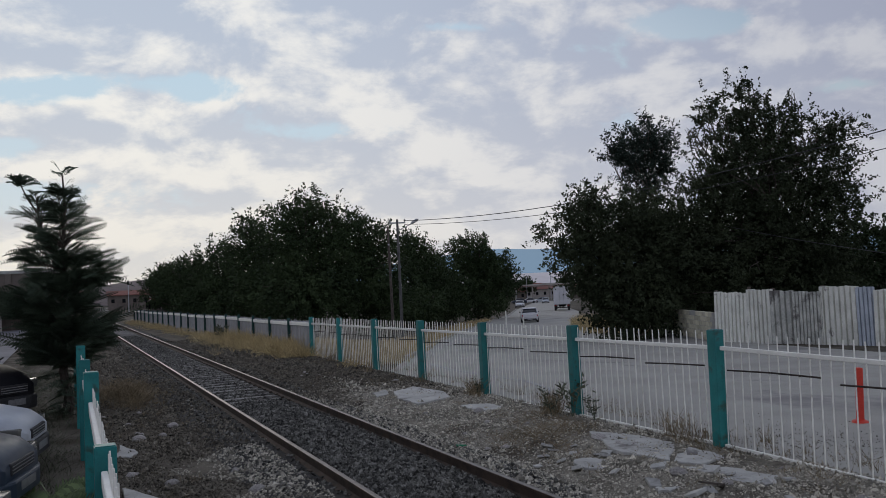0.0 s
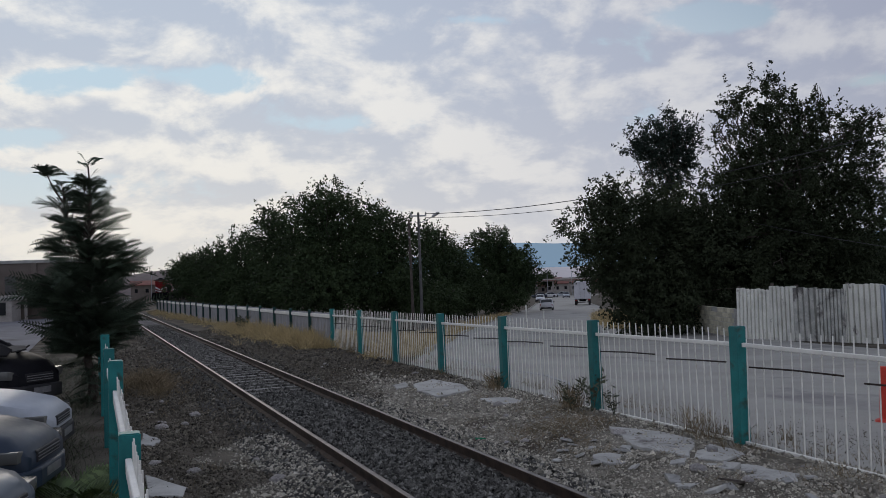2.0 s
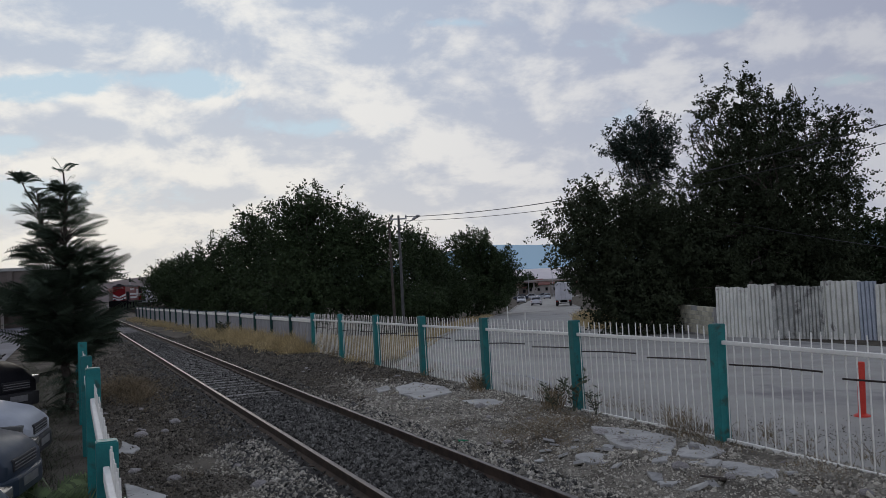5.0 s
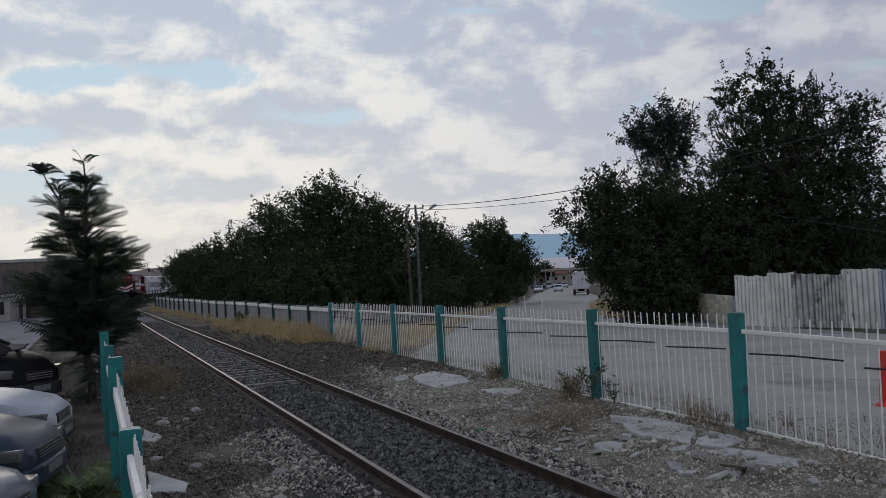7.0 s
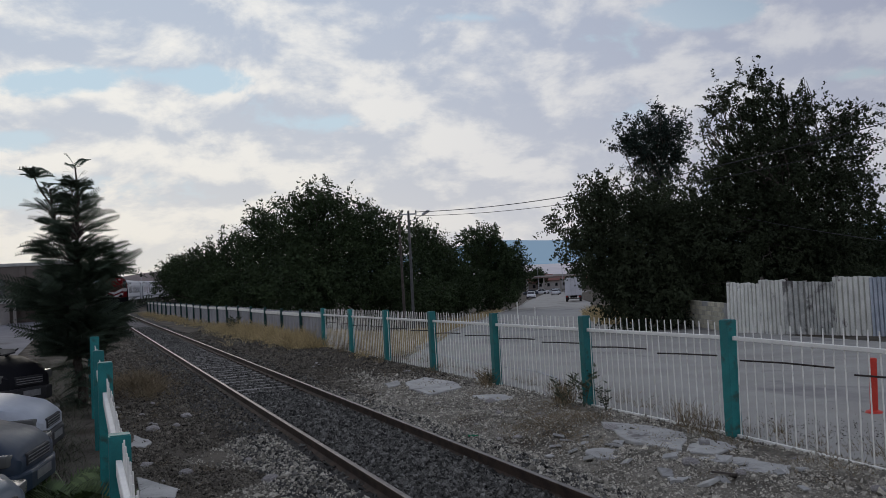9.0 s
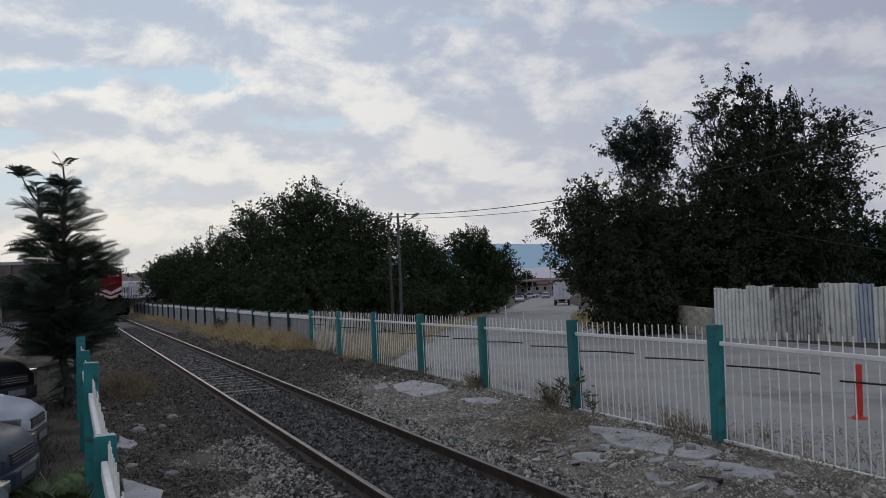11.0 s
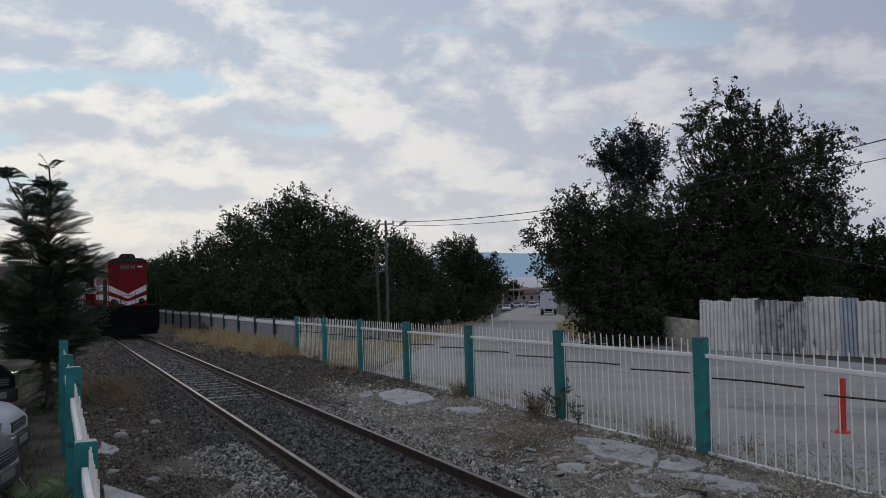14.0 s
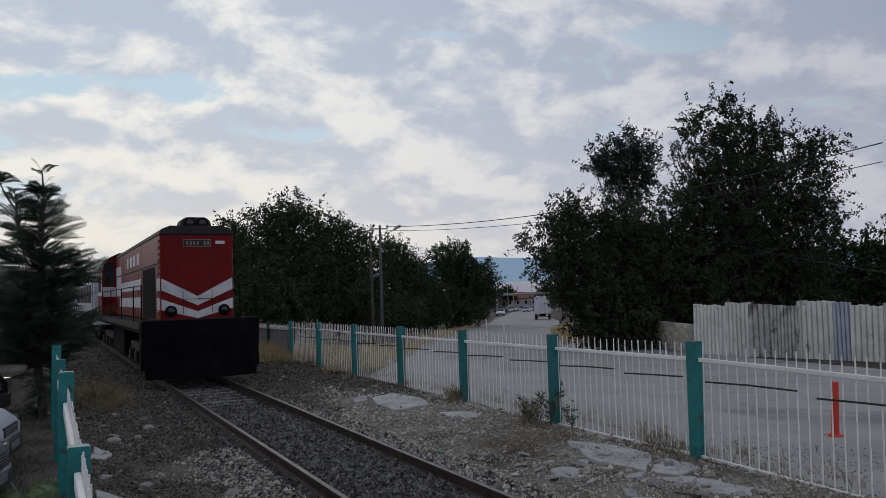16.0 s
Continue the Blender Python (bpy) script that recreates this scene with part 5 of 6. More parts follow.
    bottle = thing("bottle", "empty green plastic bottle lying on gravel", "bottle", pose(x, y, land(x, y) + 0.05, 0, 90, 160))
    part("body", Build().lathe([(0.02, -0.13), (0.033, -0.12), (0.035, -0.04), (0.031, 0), (0.035, 0.04), (0.024, 0.09), (0.012, 0.12), (0.012, 0.13)], 14), BOTTLE, bottle, smooth=True)
    part("cap", Build().lathe([(0.014, 0.13), (0.014, 0.15)], 12), WHITE, bottle)
    # the red marker in the yard
    x, y = 5.98, 12.3
    mark = thing("marker_post", "bright red plastic marker post on the asphalt", "bollard", pose(x, y, float(road_z(x, y)), 0, 2, 0))
    part("tube", Build().box(-0.045, -0.045, 0.02, 0.045, 0.045, 0.80), RED_PAINT, mark, bevel=0.015)
    part("base", Build().lathe([(0.12, 0), (0.11, 0.03), (0.06, 0.05)], 14), RED_PAINT, mark, smooth=True)
    for x, y, h in ((5.1, 69.6, 1.4), (6.2, 66, 0.9)):
        ob = thing("bollard", "thin white roadside post", "bollard", pose(x, y, float(road_z(x, y))))
        part("tube", Build().tube([(0, 0, 0), (0, 0, h)], [0.05, 0.05], 8), WHITE, ob, smooth=True)
    for i in range(26):
        u, v = rng.uniform(4.6, 8.6), rng.gauss(2.7, 0.5)
        x, y = xy(u, v)
        ob = part("rubble_flake", Build().prism([(-0.09, -0.03), (0.05, -0.05), (0.1, 0.02), (-0.02, 0.06)], -0.015, 0.015, "z"), SLAB, None, "", False, 0.004, 1)
        ob.matrix_world = pose(x, y, land(x, y) + 0.03, rng.uniform(-25, 25), rng.uniform(-25, 25), rng.uniform(0, 360)) @ Matrix.Scale(rng.uniform(0.6, 1.5), 4)
        tagged(ob, "thin broken flake of concrete in the rubble", "rubble", "flakes of rubble")
    # faded painted curve on the asphalt
    b = Build()
    arc = [(-0.52, 24.9), (0.13, 22.8), (0.96, 21.0), (1.79, 19.4), (2.12, 17.9), (1.95, 16.6)]
    for (x1, y1), (x2, y2) in zip(arc, arc[1:]):
        d = (Vector((x2, y2)) - Vector((x1, y1))).normalized() * 0.05
        q = [(x1 - d.y, y1 + d.x), (x1 + d.y, y1 - d.x), (x2 + d.y, y2 - d.x), (x2 - d.y, y2 + d.x)]
        top = [(x, y, float(road_z(x, y)) + 0.014) for x, y in q]
        b.add(top + [(x, y, z - 0.006) for x, y, z in top], [(0, 1, 2, 3), (7, 6, 5, 4), (0, 4, 5, 1), (1, 5, 6, 2), (2, 6, 7, 3), (3, 7, 4, 0)])
    tagged(part("road_marking", b, FAR_WHITE), "faded white painted curve on asphalt", "road marking", kind="structure")
    weed_plant(2.05, 14.05, 0.75, 3, WEED)
    weed_plant(1.75, 14.3, 0.55, 4, WEED)
    weed_plant(0.62, 17.3, 0.4, 5, WEED)
    weed_plant(2.35, 13.7, 0.45, 6, WEED)
    weed_plant(-11.0, 41.6, 0.9, 7, WEED, n=14)
    weed_plant(-11.3, 42.2, 0.8, 8, WEED, n=14)
    fern_plant(-4.45, 9.3, 9)
    fern_plant(-4.3, 9.05, 10)
    fern_plant(-4.6, 9.7, 11)


# ---- cars ----
def loft(b, rings):
    n = len(rings[0])
    k = len(b.v)
    for r in rings:
        b.v += r
    for i in range(len(rings) - 1):
        for j in range(n):
            b.f.append((k + i * n + j, k + i * n + (j + 1) % n, k + (i + 1) * n + (j + 1) % n, k + (i + 1) * n + j))
    b.f += [tuple(range(k, k + n))[::-1], tuple(range(k + (len(rings) - 1) * n, k + len(rings) * n))]
    return b


def make_car(label, place, paint, estate=False, crushed=0.0, group="", dark_bumper=True, glass=None):
    """A saloon, nose towards local +y, wheels on z 0."""
    car = thing("car", label, "car", place, group)
    rng = random.Random(len(label))
    # stations: y, half width, sill, belt
    side = [(-2.1, 0.66, 0.42, 0.82), (-2.02, 0.78, 0.26, 0.93), (-1.5, 0.84, 0.22, 0.97), (-0.6, 0.85, 0.20, 0.95), (0.6, 0.85, 0.20, 0.94), (1.0, 0.84, 0.22, 0.93), (1.5, 0.82, 0.22, 0.86),
            (1.9, 0.76, 0.24, 0.76), (2.06, 0.66, 0.28, 0.66), (2.12, 0.56, 0.34, 0.56)]
    rings = []
    for y, w, lo, hi in side:
        j = crushed * rng.uniform(-0.10, 0.06)
        mid = lo + (hi - lo) * 0.55
        ring = [(-w * 0.94, y, lo), (-w, y, mid - 0.05), (-w * 0.985, y, mid + 0.1), (-w * 0.88, y, hi - 0.03 + j), (-w * 0.6, y, hi + 0.015 + j), (0, y, hi + 0.03 + j * 0.5)]
        ring += [(-p[0], p[1], p[2] + (crushed * rng.uniform(-0.06, 0.06))) for p in ring[-2::-1]]
        rings.append(ring)
    part("body", loft(Build(), rings), paint, car, smooth=True)
    top = 1.42 - 0.75 * crushed * 0.6
    back = -1.95 if estate else -1.55
    cabin = [(back, 0.70, 0.93), (back + 0.55, 0.66, top - 0.06), (-0.3, 0.64, top), (0.25, 0.63, top - 0.03), (1.05, 0.71, 0.93)]
    panes = []
    for y, w, z in cabin:
        zz = max(z, 0.93)
        wb = 0.80
        panes.append([(-wb, y, 0.90), (-w, y, zz), (w, y, zz), (wb, y, 0.90)])
    part("window", loft(Build(), panes), glass or PANE, car, "dark window glass", smooth=True)
    r = Build()
    r.prism([(back + 0.5, top - 0.06), (-0.3, top + 0.004), (0.27, top - 0.022), (0.27, top + 0.01), (-0.3, top + 0.035), (back + 0.5, top - 0.025)], -0.655, 0.655, "x")
    part("roof", r, paint, car, bevel=0.012)
    for sx in (-1, 1):
        for ya, yb in ((1.06, 0.26), (-0.35, -0.33), (back - 0.01, back + 0.53)):
            part("pillar", Build().tube([(sx * 0.80, ya, 0.92), (sx * 0.655, yb, top - 0.02)], [0.035, 0.028], 6), paint, car, smooth=True)
        part("door_panel", Build().box(sx * 0.851, -0.95, 0.30, sx * 0.858, 0.75, 0.80), paint, car, bevel=0.003, steps=1)
        part("mirror", Build().box(sx * 0.85, 0.66, 0.92, sx * 0.99, 0.76, 1.04), PLASTIC if dark_bumper else paint, car, "side mirror", bevel=0.03)
        lamp = [(sx * 0.45, 0.52), (sx * 0.765, 0.53), (sx * 0.775, 0.66), (sx * 0.47, 0.63)]
        part("headlight", Build().prism(lamp if sx > 0 else lamp[::-1], 1.74, 2.06, "y"), LENS, car, "clear headlight", smooth=True, bevel=0.02)
        part("tail_light", Build().box(min(sx * 0.5, sx * 0.78), -2.075, 0.62, max(sx * 0.5, sx * 0.78), -1.98, 0.80), TAIL, car, "red tail light", bevel=0.02)
        for y in (-1.28, 1.3):
            wheel = part("wheel", Build().lathe([(0.1, -0.09), (0.2, -0.1), (0.21, 0.08), (0.1, 0.095)], 18, pose(0, 0, 0, 0, 90 * sx, 0)), RIM, car, "grey wheel rim", smooth=True)
            wheel.location = (sx * 0.76, y, 0.30)
            part("tyre", Build().lathe([(0.2, -0.09), (0.28, -0.1), (0.305, -0.06), (0.305, 0.06), (0.28, 0.1), (0.2, 0.09)], 22, pose(0, 0, 0, 0, 90 * sx, 0)), RUBBER, wheel, "black tyre", smooth=True)
            part("wheel_arch", Build().lathe([(0.35, -0.02), (0.35, 0.02)], 20, pose(sx * 0.838, y, 0.31, 0, 90, 0)), PLASTIC, car, smooth=True)
    part("grille", Build().box(-0.38, 2.06, 0.47, 0.38, 2.135, 0.60), PLASTIC, car, "black grille", bevel=0.015)
    for k in range(3):
        part("grille_bar", Build().box(-0.36, 2.13, 0.49 + 0.035 * k, 0.36, 2.142, 0.50 + 0.035 * k), RIM, car)
    for y, d in ((2.02, 1), (-2.0, -1)):
        b = Build().prism([(-0.8, y - 0.25 * d), (-0.7, y + 0.08 * d), (-0.4, y + 0.16 * d), (0.4, y + 0.16 * d), (0.7, y + 0.08 * d), (0.8, y - 0.25 * d)], 0.22, 0.43, "z")
        part("bumper", b, PLASTIC if dark_bumper else paint, car, "bumper", bevel=0.03)
        part("number_plate", Build().box(-0.24, y + 0.162 * d - 0.006, 0.30, 0.24, y + 0.162 * d + 0.006, 0.39), RIM, car, "dusty number plate")
    return car


def make_lorry(x, y, turn):
    lorry = thing("lorry", "parked white box lorry seen from behind", "lorry", pose(x, y, float(road_z(x, y)), 0, 0, turn))
    box = part("box_body", Build().box(-1.2, 0, 0.95, 1.2, 6.2, 3.55), TRUCK_WHITE, lorry, "dull white cargo box", bevel=0.03)
    for sx in (-1, 1):
        part("rear_door", Build().box(min(sx * 0.02, sx * 1.14), -0.025, 1.02, max(sx * 0.02, sx * 1.14), -0.004, 3.48), TRUCK_WHITE, box, bevel=0.008)
        part("lock_rod", Build().tube([(sx * 0.3, -0.05, 1.0), (sx * 0.3, -0.05, 3.5)], [0.02, 0.02], 6), STEEL, box)
        part("tail_light", Build().box(sx * 0.95 - 0.15, -0.03, 0.72, sx * 0.95 + 0.15, 0.05, 0.86), TAIL, lorry, "red tail light", bevel=0.01)
        for yy in (1.4, 7.0):
            wheel = part("wheel", Build().lathe([(0.1, -0.14), (0.28, -0.15), (0.28, 0.15), (0.1, 0.14)], 16, pose(0, 0, 0, 0, 90, 0)), RIM, lorry, smooth=True)
            wheel.location = (sx * 1.0, yy, 0.48)
            part("tyre", Build().lathe([(0.27, -0.15), (0.44, -0.16), (0.48, -0.1), (0.48, 0.1), (0.44, 0.16), (0.27, 0.15)], 20, pose(0, 0, 0, 0, 90, 0)), RUBBER, wheel, "black tyre", smooth=True)
    part("underride_bar", Build().box(-1.15, -0.03, 0.42, 1.15, 0.06, 0.55), GRIME, lorry, "dark rear bar", bevel=0.01)
    part("chassis", Build().box(-0.5, 0.1, 0.6, 0.5, 8.2, 0.94), LOCO_BLACK, lorry)
    part("cab", Build().prism([(6.35, 0.6), (8.3, 0.6), (8.35, 1.5), (8.1, 2.7), (6.35, 2.75)], -1.15, 1.15, "x"), TRUCK_WHITE, lorry, "white driver's cab", bevel=0.06)
    for sx in (-1, 1):
        part("cab_window", Build().box(sx * 1.152 - 0.005, 6.7, 1.6, sx * 1.152 + 0.005, 7.9, 2.4), PANE, lorry, "dark window glass")


def make_cars():
    g = "cars parked by the fence"
    z = -0.10
    make_car("dark navy saloon car parked nose to the fence", pose(-6.72, 8.75, land(-6.3, 8.75) + 0.02, 0, 0, -80), NAVY, group=g, dark_bumper=False)
    make_car("pale silver-blue older car parked beside a navy car", pose(-7.58, 10.8, land(-7.1, 10.95) + 0.05, 0, 0, -76), PALE_CAR, True, group=g)
    make_car("steel blue car parked nose to the fence", pose(-6.0, 6.75, land(-5.75, 6.75) - 0.08, 0, 0, -84), STEEL_BLUE, group=g, dark_bumper=False)
    wreck = make_car("black wrecked car with a crumpled bonnet", pose(-10.15, 15.9, land(-9.7, 15.9) + 0.03, 0, -2, -98) @ Matrix.Diagonal((1.05, 1.0, 1.26, 1)), WRECK, True, 0.35, group=g, glass=WRECK)
    rng = random.Random(12)
    for x, y, turn, tilt, mat in ((0.25, 1.25, 20, 30, STEEL), (0.5, 1.45, -30, 12, WRECK), (-0.3, 1.5, 50, 25, WRECK), (0.55, 1.75, 10, -20, WRECK), (0.1, 1.7, 80, 14, PLASTIC), (0.35, 0.95, -60, 35, STEEL)):
        b = Build().prism([(-0.22, -0.12), (0.1, -0.16), (0.24, 0.02), (0.08, 0.15), (-0.2, 0.1)], -0.012, 0.012, "z", pose(x, y, 0.93 + rng.uniform(0, 0.05), tilt, rng.uniform(-20, 20), turn))
        part("torn_panel", b, mat, wreck, "bent torn sheet metal", bevel=0.004, steps=1)
    make_car("white car parked at the kerb of the road", pose(15.6, 172, float(road_z(15.6, 172)), 0, 0, 170), WHITE_CAR, group="cars on the road")
    for x, y, turn, paint, word in ((23.5, 232, 95, WHITE_CAR, "white"), (27.5, 236, 80, PALE_CAR, "grey"), (31.0, 226, 10, STEEL_BLUE, "blue"), (26.0, 214, 175, PALE_CAR, "silver"), (34, 244, 90, WHITE_CAR, "white"),
                                    (20.5, 228, 90, NAVY, "dark")):
        make_car(f"small {word} car far down the road", pose(x, y, float(road_z(x, y)), 0, 0, turn), paint, group="cars on the road")
    make_lorry(17.6, 125, -9)
    return make_car("white saloon car driving away down the road", pose(8.4, 84, -2), WHITE_CAR, group="cars on the road")


# ---- buildings and distance ----
def make_house(name, label, place, w, d, h, wall_mat, roof_mat, cols, rows, pitch=1.0, flat=False, win=(0.9, 1.1)):
    """A block with storeys of windows on its near face and a ridged or flat roof; local -y faces the viewer."""
    house = thing(name, label, "building", place)
    part("wall", Build().box(-w / 2, 0, -1.5, w / 2, d, h), wall_mat, house, "rendered wall", bevel=0.03, steps=1)
    if flat:
        part("roof", Build().box(-w / 2 - 0.15, -0.15, h, w / 2 + 0.15, d + 0.15, h + 0.3), roof_mat, house, "flat roof edge", bevel=0.04, steps=1)
    else:
        part("roof", Build().prism([(-0.5, h - 0.1), (d / 2, h + pitch), (d + 0.5, h - 0.1), (d + 0.5, h + 0.05), (d / 2, h + pitch + 0.18), (-0.5, h + 0.05)], -w / 2 - 0.4, w / 2 + 0.4, "x"), roof_mat, house,
             "red tiled roof")
    step = h / rows
    for r in range(rows):
        for c in range(cols):
            x = -w / 2 + w * (c + 0.5) / cols
            z = step * r + step * 0.38
            a, b = win[0] / 2, win[1]
            frame_ob = part("window", Build().box(x - a - 0.08, -0.05, z - 0.08, x + a + 0.08, 0.02, z + b + 0.08), wall_mat, house, "window surround", bevel=0.01, steps=1)
            part("pane", Build().box(x - a, -0.065, z, x + a, -0.045, z + b), PANE, frame_ob, "dark window pane")
    return house


def make_distance():
    rng = random.Random(8)
    # long ochre building over the car park
    b = make_house("workshop_building", "long ochre rendered workshop with a flat roof", pose(-47, 74, -0.4, 0, 0, 12), 24, 9, 5.4, OCHRE, SLAB, 6, 1, flat=True, win=(1.0, 2.2))
    for x in (-8, -4, 0, 4, 8):
        part("pilaster", Build().box(x - 0.25, -0.25, -1, x + 0.25, 0.0, 5.4), OCHRE, b, "rendered pilaster", bevel=0.02, steps=1)
    part("canopy", Build().box(4.5, -2.2, 2.3, 11.0, 0, 2.55), PLASTER, b, "pale entrance canopy", bevel=0.03)
    for x in (4.7, 7.8, 10.8):
        part("canopy_post", Build().box(x - 0.1, -2.1, -1, x + 0.1, -1.9, 2.3), PLASTER, b)
    kiosk = make_house("kiosk", "small white kiosk in front of the workshop", pose(-40.2, 70, -0.3, 0, 0, 12), 3.6, 2.5, 2.0, PLASTER, SLAB, 2, 1, flat=True)
    # houses beyond the curve
    make_house("house", "distant low house with a brown tiled roof", pose(-92, 246, 0.0, 0, 0, 18), 12, 9, 3.6, OCHRE, ROOF_RED, 4, 1, 1.2)
    make_house("house", "distant low pale house near the railway", pose(-108, 240, 0.0, 0, 0, 25), 9, 8, 4.2, OCHRE, ROOF_RED, 3, 1, 1.0)
    mast = thing("signal_mast", "thin grey mast by the railway curve", "mast", pose(-58.5, 156, -0.3))
    part("shaft", Build().tube([(0, 0, 0), (0, 0, 6.2)], [0.09, 0.06], 8), STEEL, mast)
    part("head", Build().box(-0.15, -0.1, 5.2, 0.15, 0.1, 6.0), LOCO_BLACK, mast, bevel=0.03)
    rail = thing("railing", "white railing beyond the bend of the track", "railing")
    for k in range(18):
        x, y, th = track(120 + 2.2 * k, -4.5)
        part("post", Build().box(-0.05, -0.05, -0.4, 0.05, 0.05, 0.9), FAR_WHITE, rail).matrix_basis = pose(x, y, 0, 0, 0, math.degrees(th))
        x2, y2, _ = track(120 + 2.2 * (k + 1), -4.5)
        for z in (0.85, 0.45):
            part("rail", Build().tube([(x, y, z), (x2, y2, z)], [0.045, 0.045], 6), FAR_WHITE, rail)
    # petrol station and roofs at the end of the road
    st = thing("station_canopy", "low red-edged forecourt canopy at the end of the road", "canopy", pose(30.5, 262, float(road_z(30.5, 262)), 0, 0, -8))
    part("roof", Build().box(-10, 0, 4.75, 10, 8, 5.35), PLASTER, st, "pale canopy edge", bevel=0.05)
    part("stripe", Build().box(-10.02, -0.02, 4.80, 10.02, -0.002, 4.95), ROOF_RED, st, "dull red stripe")
    part("soffit", Build().box(-9.7, 0.2, 4.60, 9.7, 7.8, 4.745), PLASTER, st, "pale canopy underside")
    for x in (-8, -2.6, 2.6, 8):
        part("column", Build().box(x - 0.2, 1, -0.5, x + 0.2, 1.4, 4.6), PLASTER, st, "pale column")
    for x, y, w, h, m, n in ((24, 285, 9, 3.0, OCHRE, 3), (35, 300, 12, 3.4, PLASTER, 4), (46, 285, 11, 3.2, OCHRE, 4), (16, 290, 8, 2.8, OCHRE, 3), (58, 300, 14, 3.4, PLASTER, 4), (30, 335, 18, 4.2, OCHRE, 5)):
        make_house("house", "distant pale house with a low red roof", pose(x, y, float(road_z(x, y)), 0, 0, rng.uniform(-14, 14)), w, 8, h, m, ROOF_RED, n, 1, 1.1)
    for x, y, h in ((25, 250, 7.5), (33, 256, 8.5), (38, 252, 7.0), (21.5, 246, 6.5)):
        ob = thing("lamp_post", "thin pale lamp post far down the road", "lamp post", pose(x, y, float(road_z(x, y))))
        part("shaft", Build().tube([(0, 0, 0), (0, 0, h)], [0.10, 0.07], 8), STEEL, ob)
        part("lamp_head", Build().box(-0.1, -0.6, h - 0.05, 0.1, 0.1, h + 0.08), STEEL, ob, bevel=0.02)
    for x, y, z, r, s in ((19, 262, -3, 2.2, 5), (27, 272, -3, 2.0, 6), (39, 268, -3, 2.6, 7), (44, 262, -3, 2.2, 8), (12, 250, -2.5, 3.0, 9)):
        make_tree("tree", "small dark tree among distant houses", (x, y), [(x, y, z + 4.0, r, r), (x + 0.8, y, z + 3.0, r, r * 0.9)], 0.6, 0.4, 220, 80 + s, LEAF_DARK, 8, 0.5, 0.15, 4, 0.05)
    # hills
    def ridge(name, label, y, xs, height, mat, foot):
        nx, ny = len(xs), 14
        X = np.repeat(np.array(xs)[None], ny, 0)
        k = np.linspace(0, 1, ny)[:, None]
        Y = y + k * y * 0.25 + 0 * X
        H = np.array([height(x) for x in xs])[None]
        Z = foot + (H - foot) * smooth01(k ** 0.6) + 0 * X
        tagged(new(name, sheet(name, X, Y, Z, mat)), label, "hill", kind="structure")

    ridge("hill", "long blue mountain ridge far away, haze put into its own glow", 2900, np.linspace(-2600, 3200, 90),
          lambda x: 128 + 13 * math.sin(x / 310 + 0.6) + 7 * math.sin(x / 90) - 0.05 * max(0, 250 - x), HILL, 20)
    ridge("hill", "plain in front of the mountain, coloured pale for haze", 1500, np.linspace(-1500, 2200, 40), lambda x: 16 + 2 * math.sin(x / 120), PLAIN, -6)
    ridge("hill", "low brown hill behind the far houses", 480, np.linspace(-420, -110, 40), lambda x: 17.5 * math.exp(-((x + 190) / 75) ** 2) + 2 * math.sin(x / 14) * 0.3, BROWN_HILL, -1)


# ---- the train ----
def loco_side(b, x, y0, y1, z0, z1, t=0.006):
    return b.box(min(x, x + t), y1, z0, max(x, x + t), y0, z1)


def make_wheelset(parent, y, mat=GRIME):
    b = Build()
    for sx in (-1, 1):
        b.lathe([(0.12, -0.07), (0.45, -0.065), (0.49, -0.06), (0.49, 0.06), (0.42, 0.065), (0.12, 0.07)], 22, pose(sx * 0.75, 0, 0, 0, 90, 0))
        for k in range(3):
            b.box(sx * 0.83 - 0.015, -0.38, -0.04, sx * 0.83 + 0.015, 0.38, 0.04, pose(0, 0, 0, 60 * k, 0, 0))
    b.tube([(-0.75, 0, 0), (0.75, 0, 0)], [0.08, 0.08], 8)
    ob = part("wheelset", b, mat, parent, "steel wheels on an axle", smooth=True)
    ob.location = (0, y, 0.49)
    return ob


def make_bogie(parent, y, axles):
    bogie = part("bogie", Build().box(-1.12, y - axles * 0.95, 0.45, -0.92, y + axles * 0.95, 0.85).box(0.92, y - axles * 0.95, 0.45, 1.12, y + axles * 0.95, 0.85)
                 .box(-0.92, y - 0.3, 0.5, 0.92, y + 0.3, 0.9), GRIME, parent, "grimy black bogie frame", bevel=0.03, steps=1)
    for k in range(axles):
        make_wheelset(bogie, y + (k - (axles - 1) / 2) * 1.75)
        for sx in (-1, 1):
            part("axle_box", Build().box(sx * 1.17 - 0.1, y + (k - (axles - 1) / 2) * 1.75 - 0.17, 0.33, sx * 1.17 + 0.1, y + (k - (axles - 1) / 2) * 1.75 + 0.17, 0.66), GRIME, bogie, bevel=0.03, steps=1)


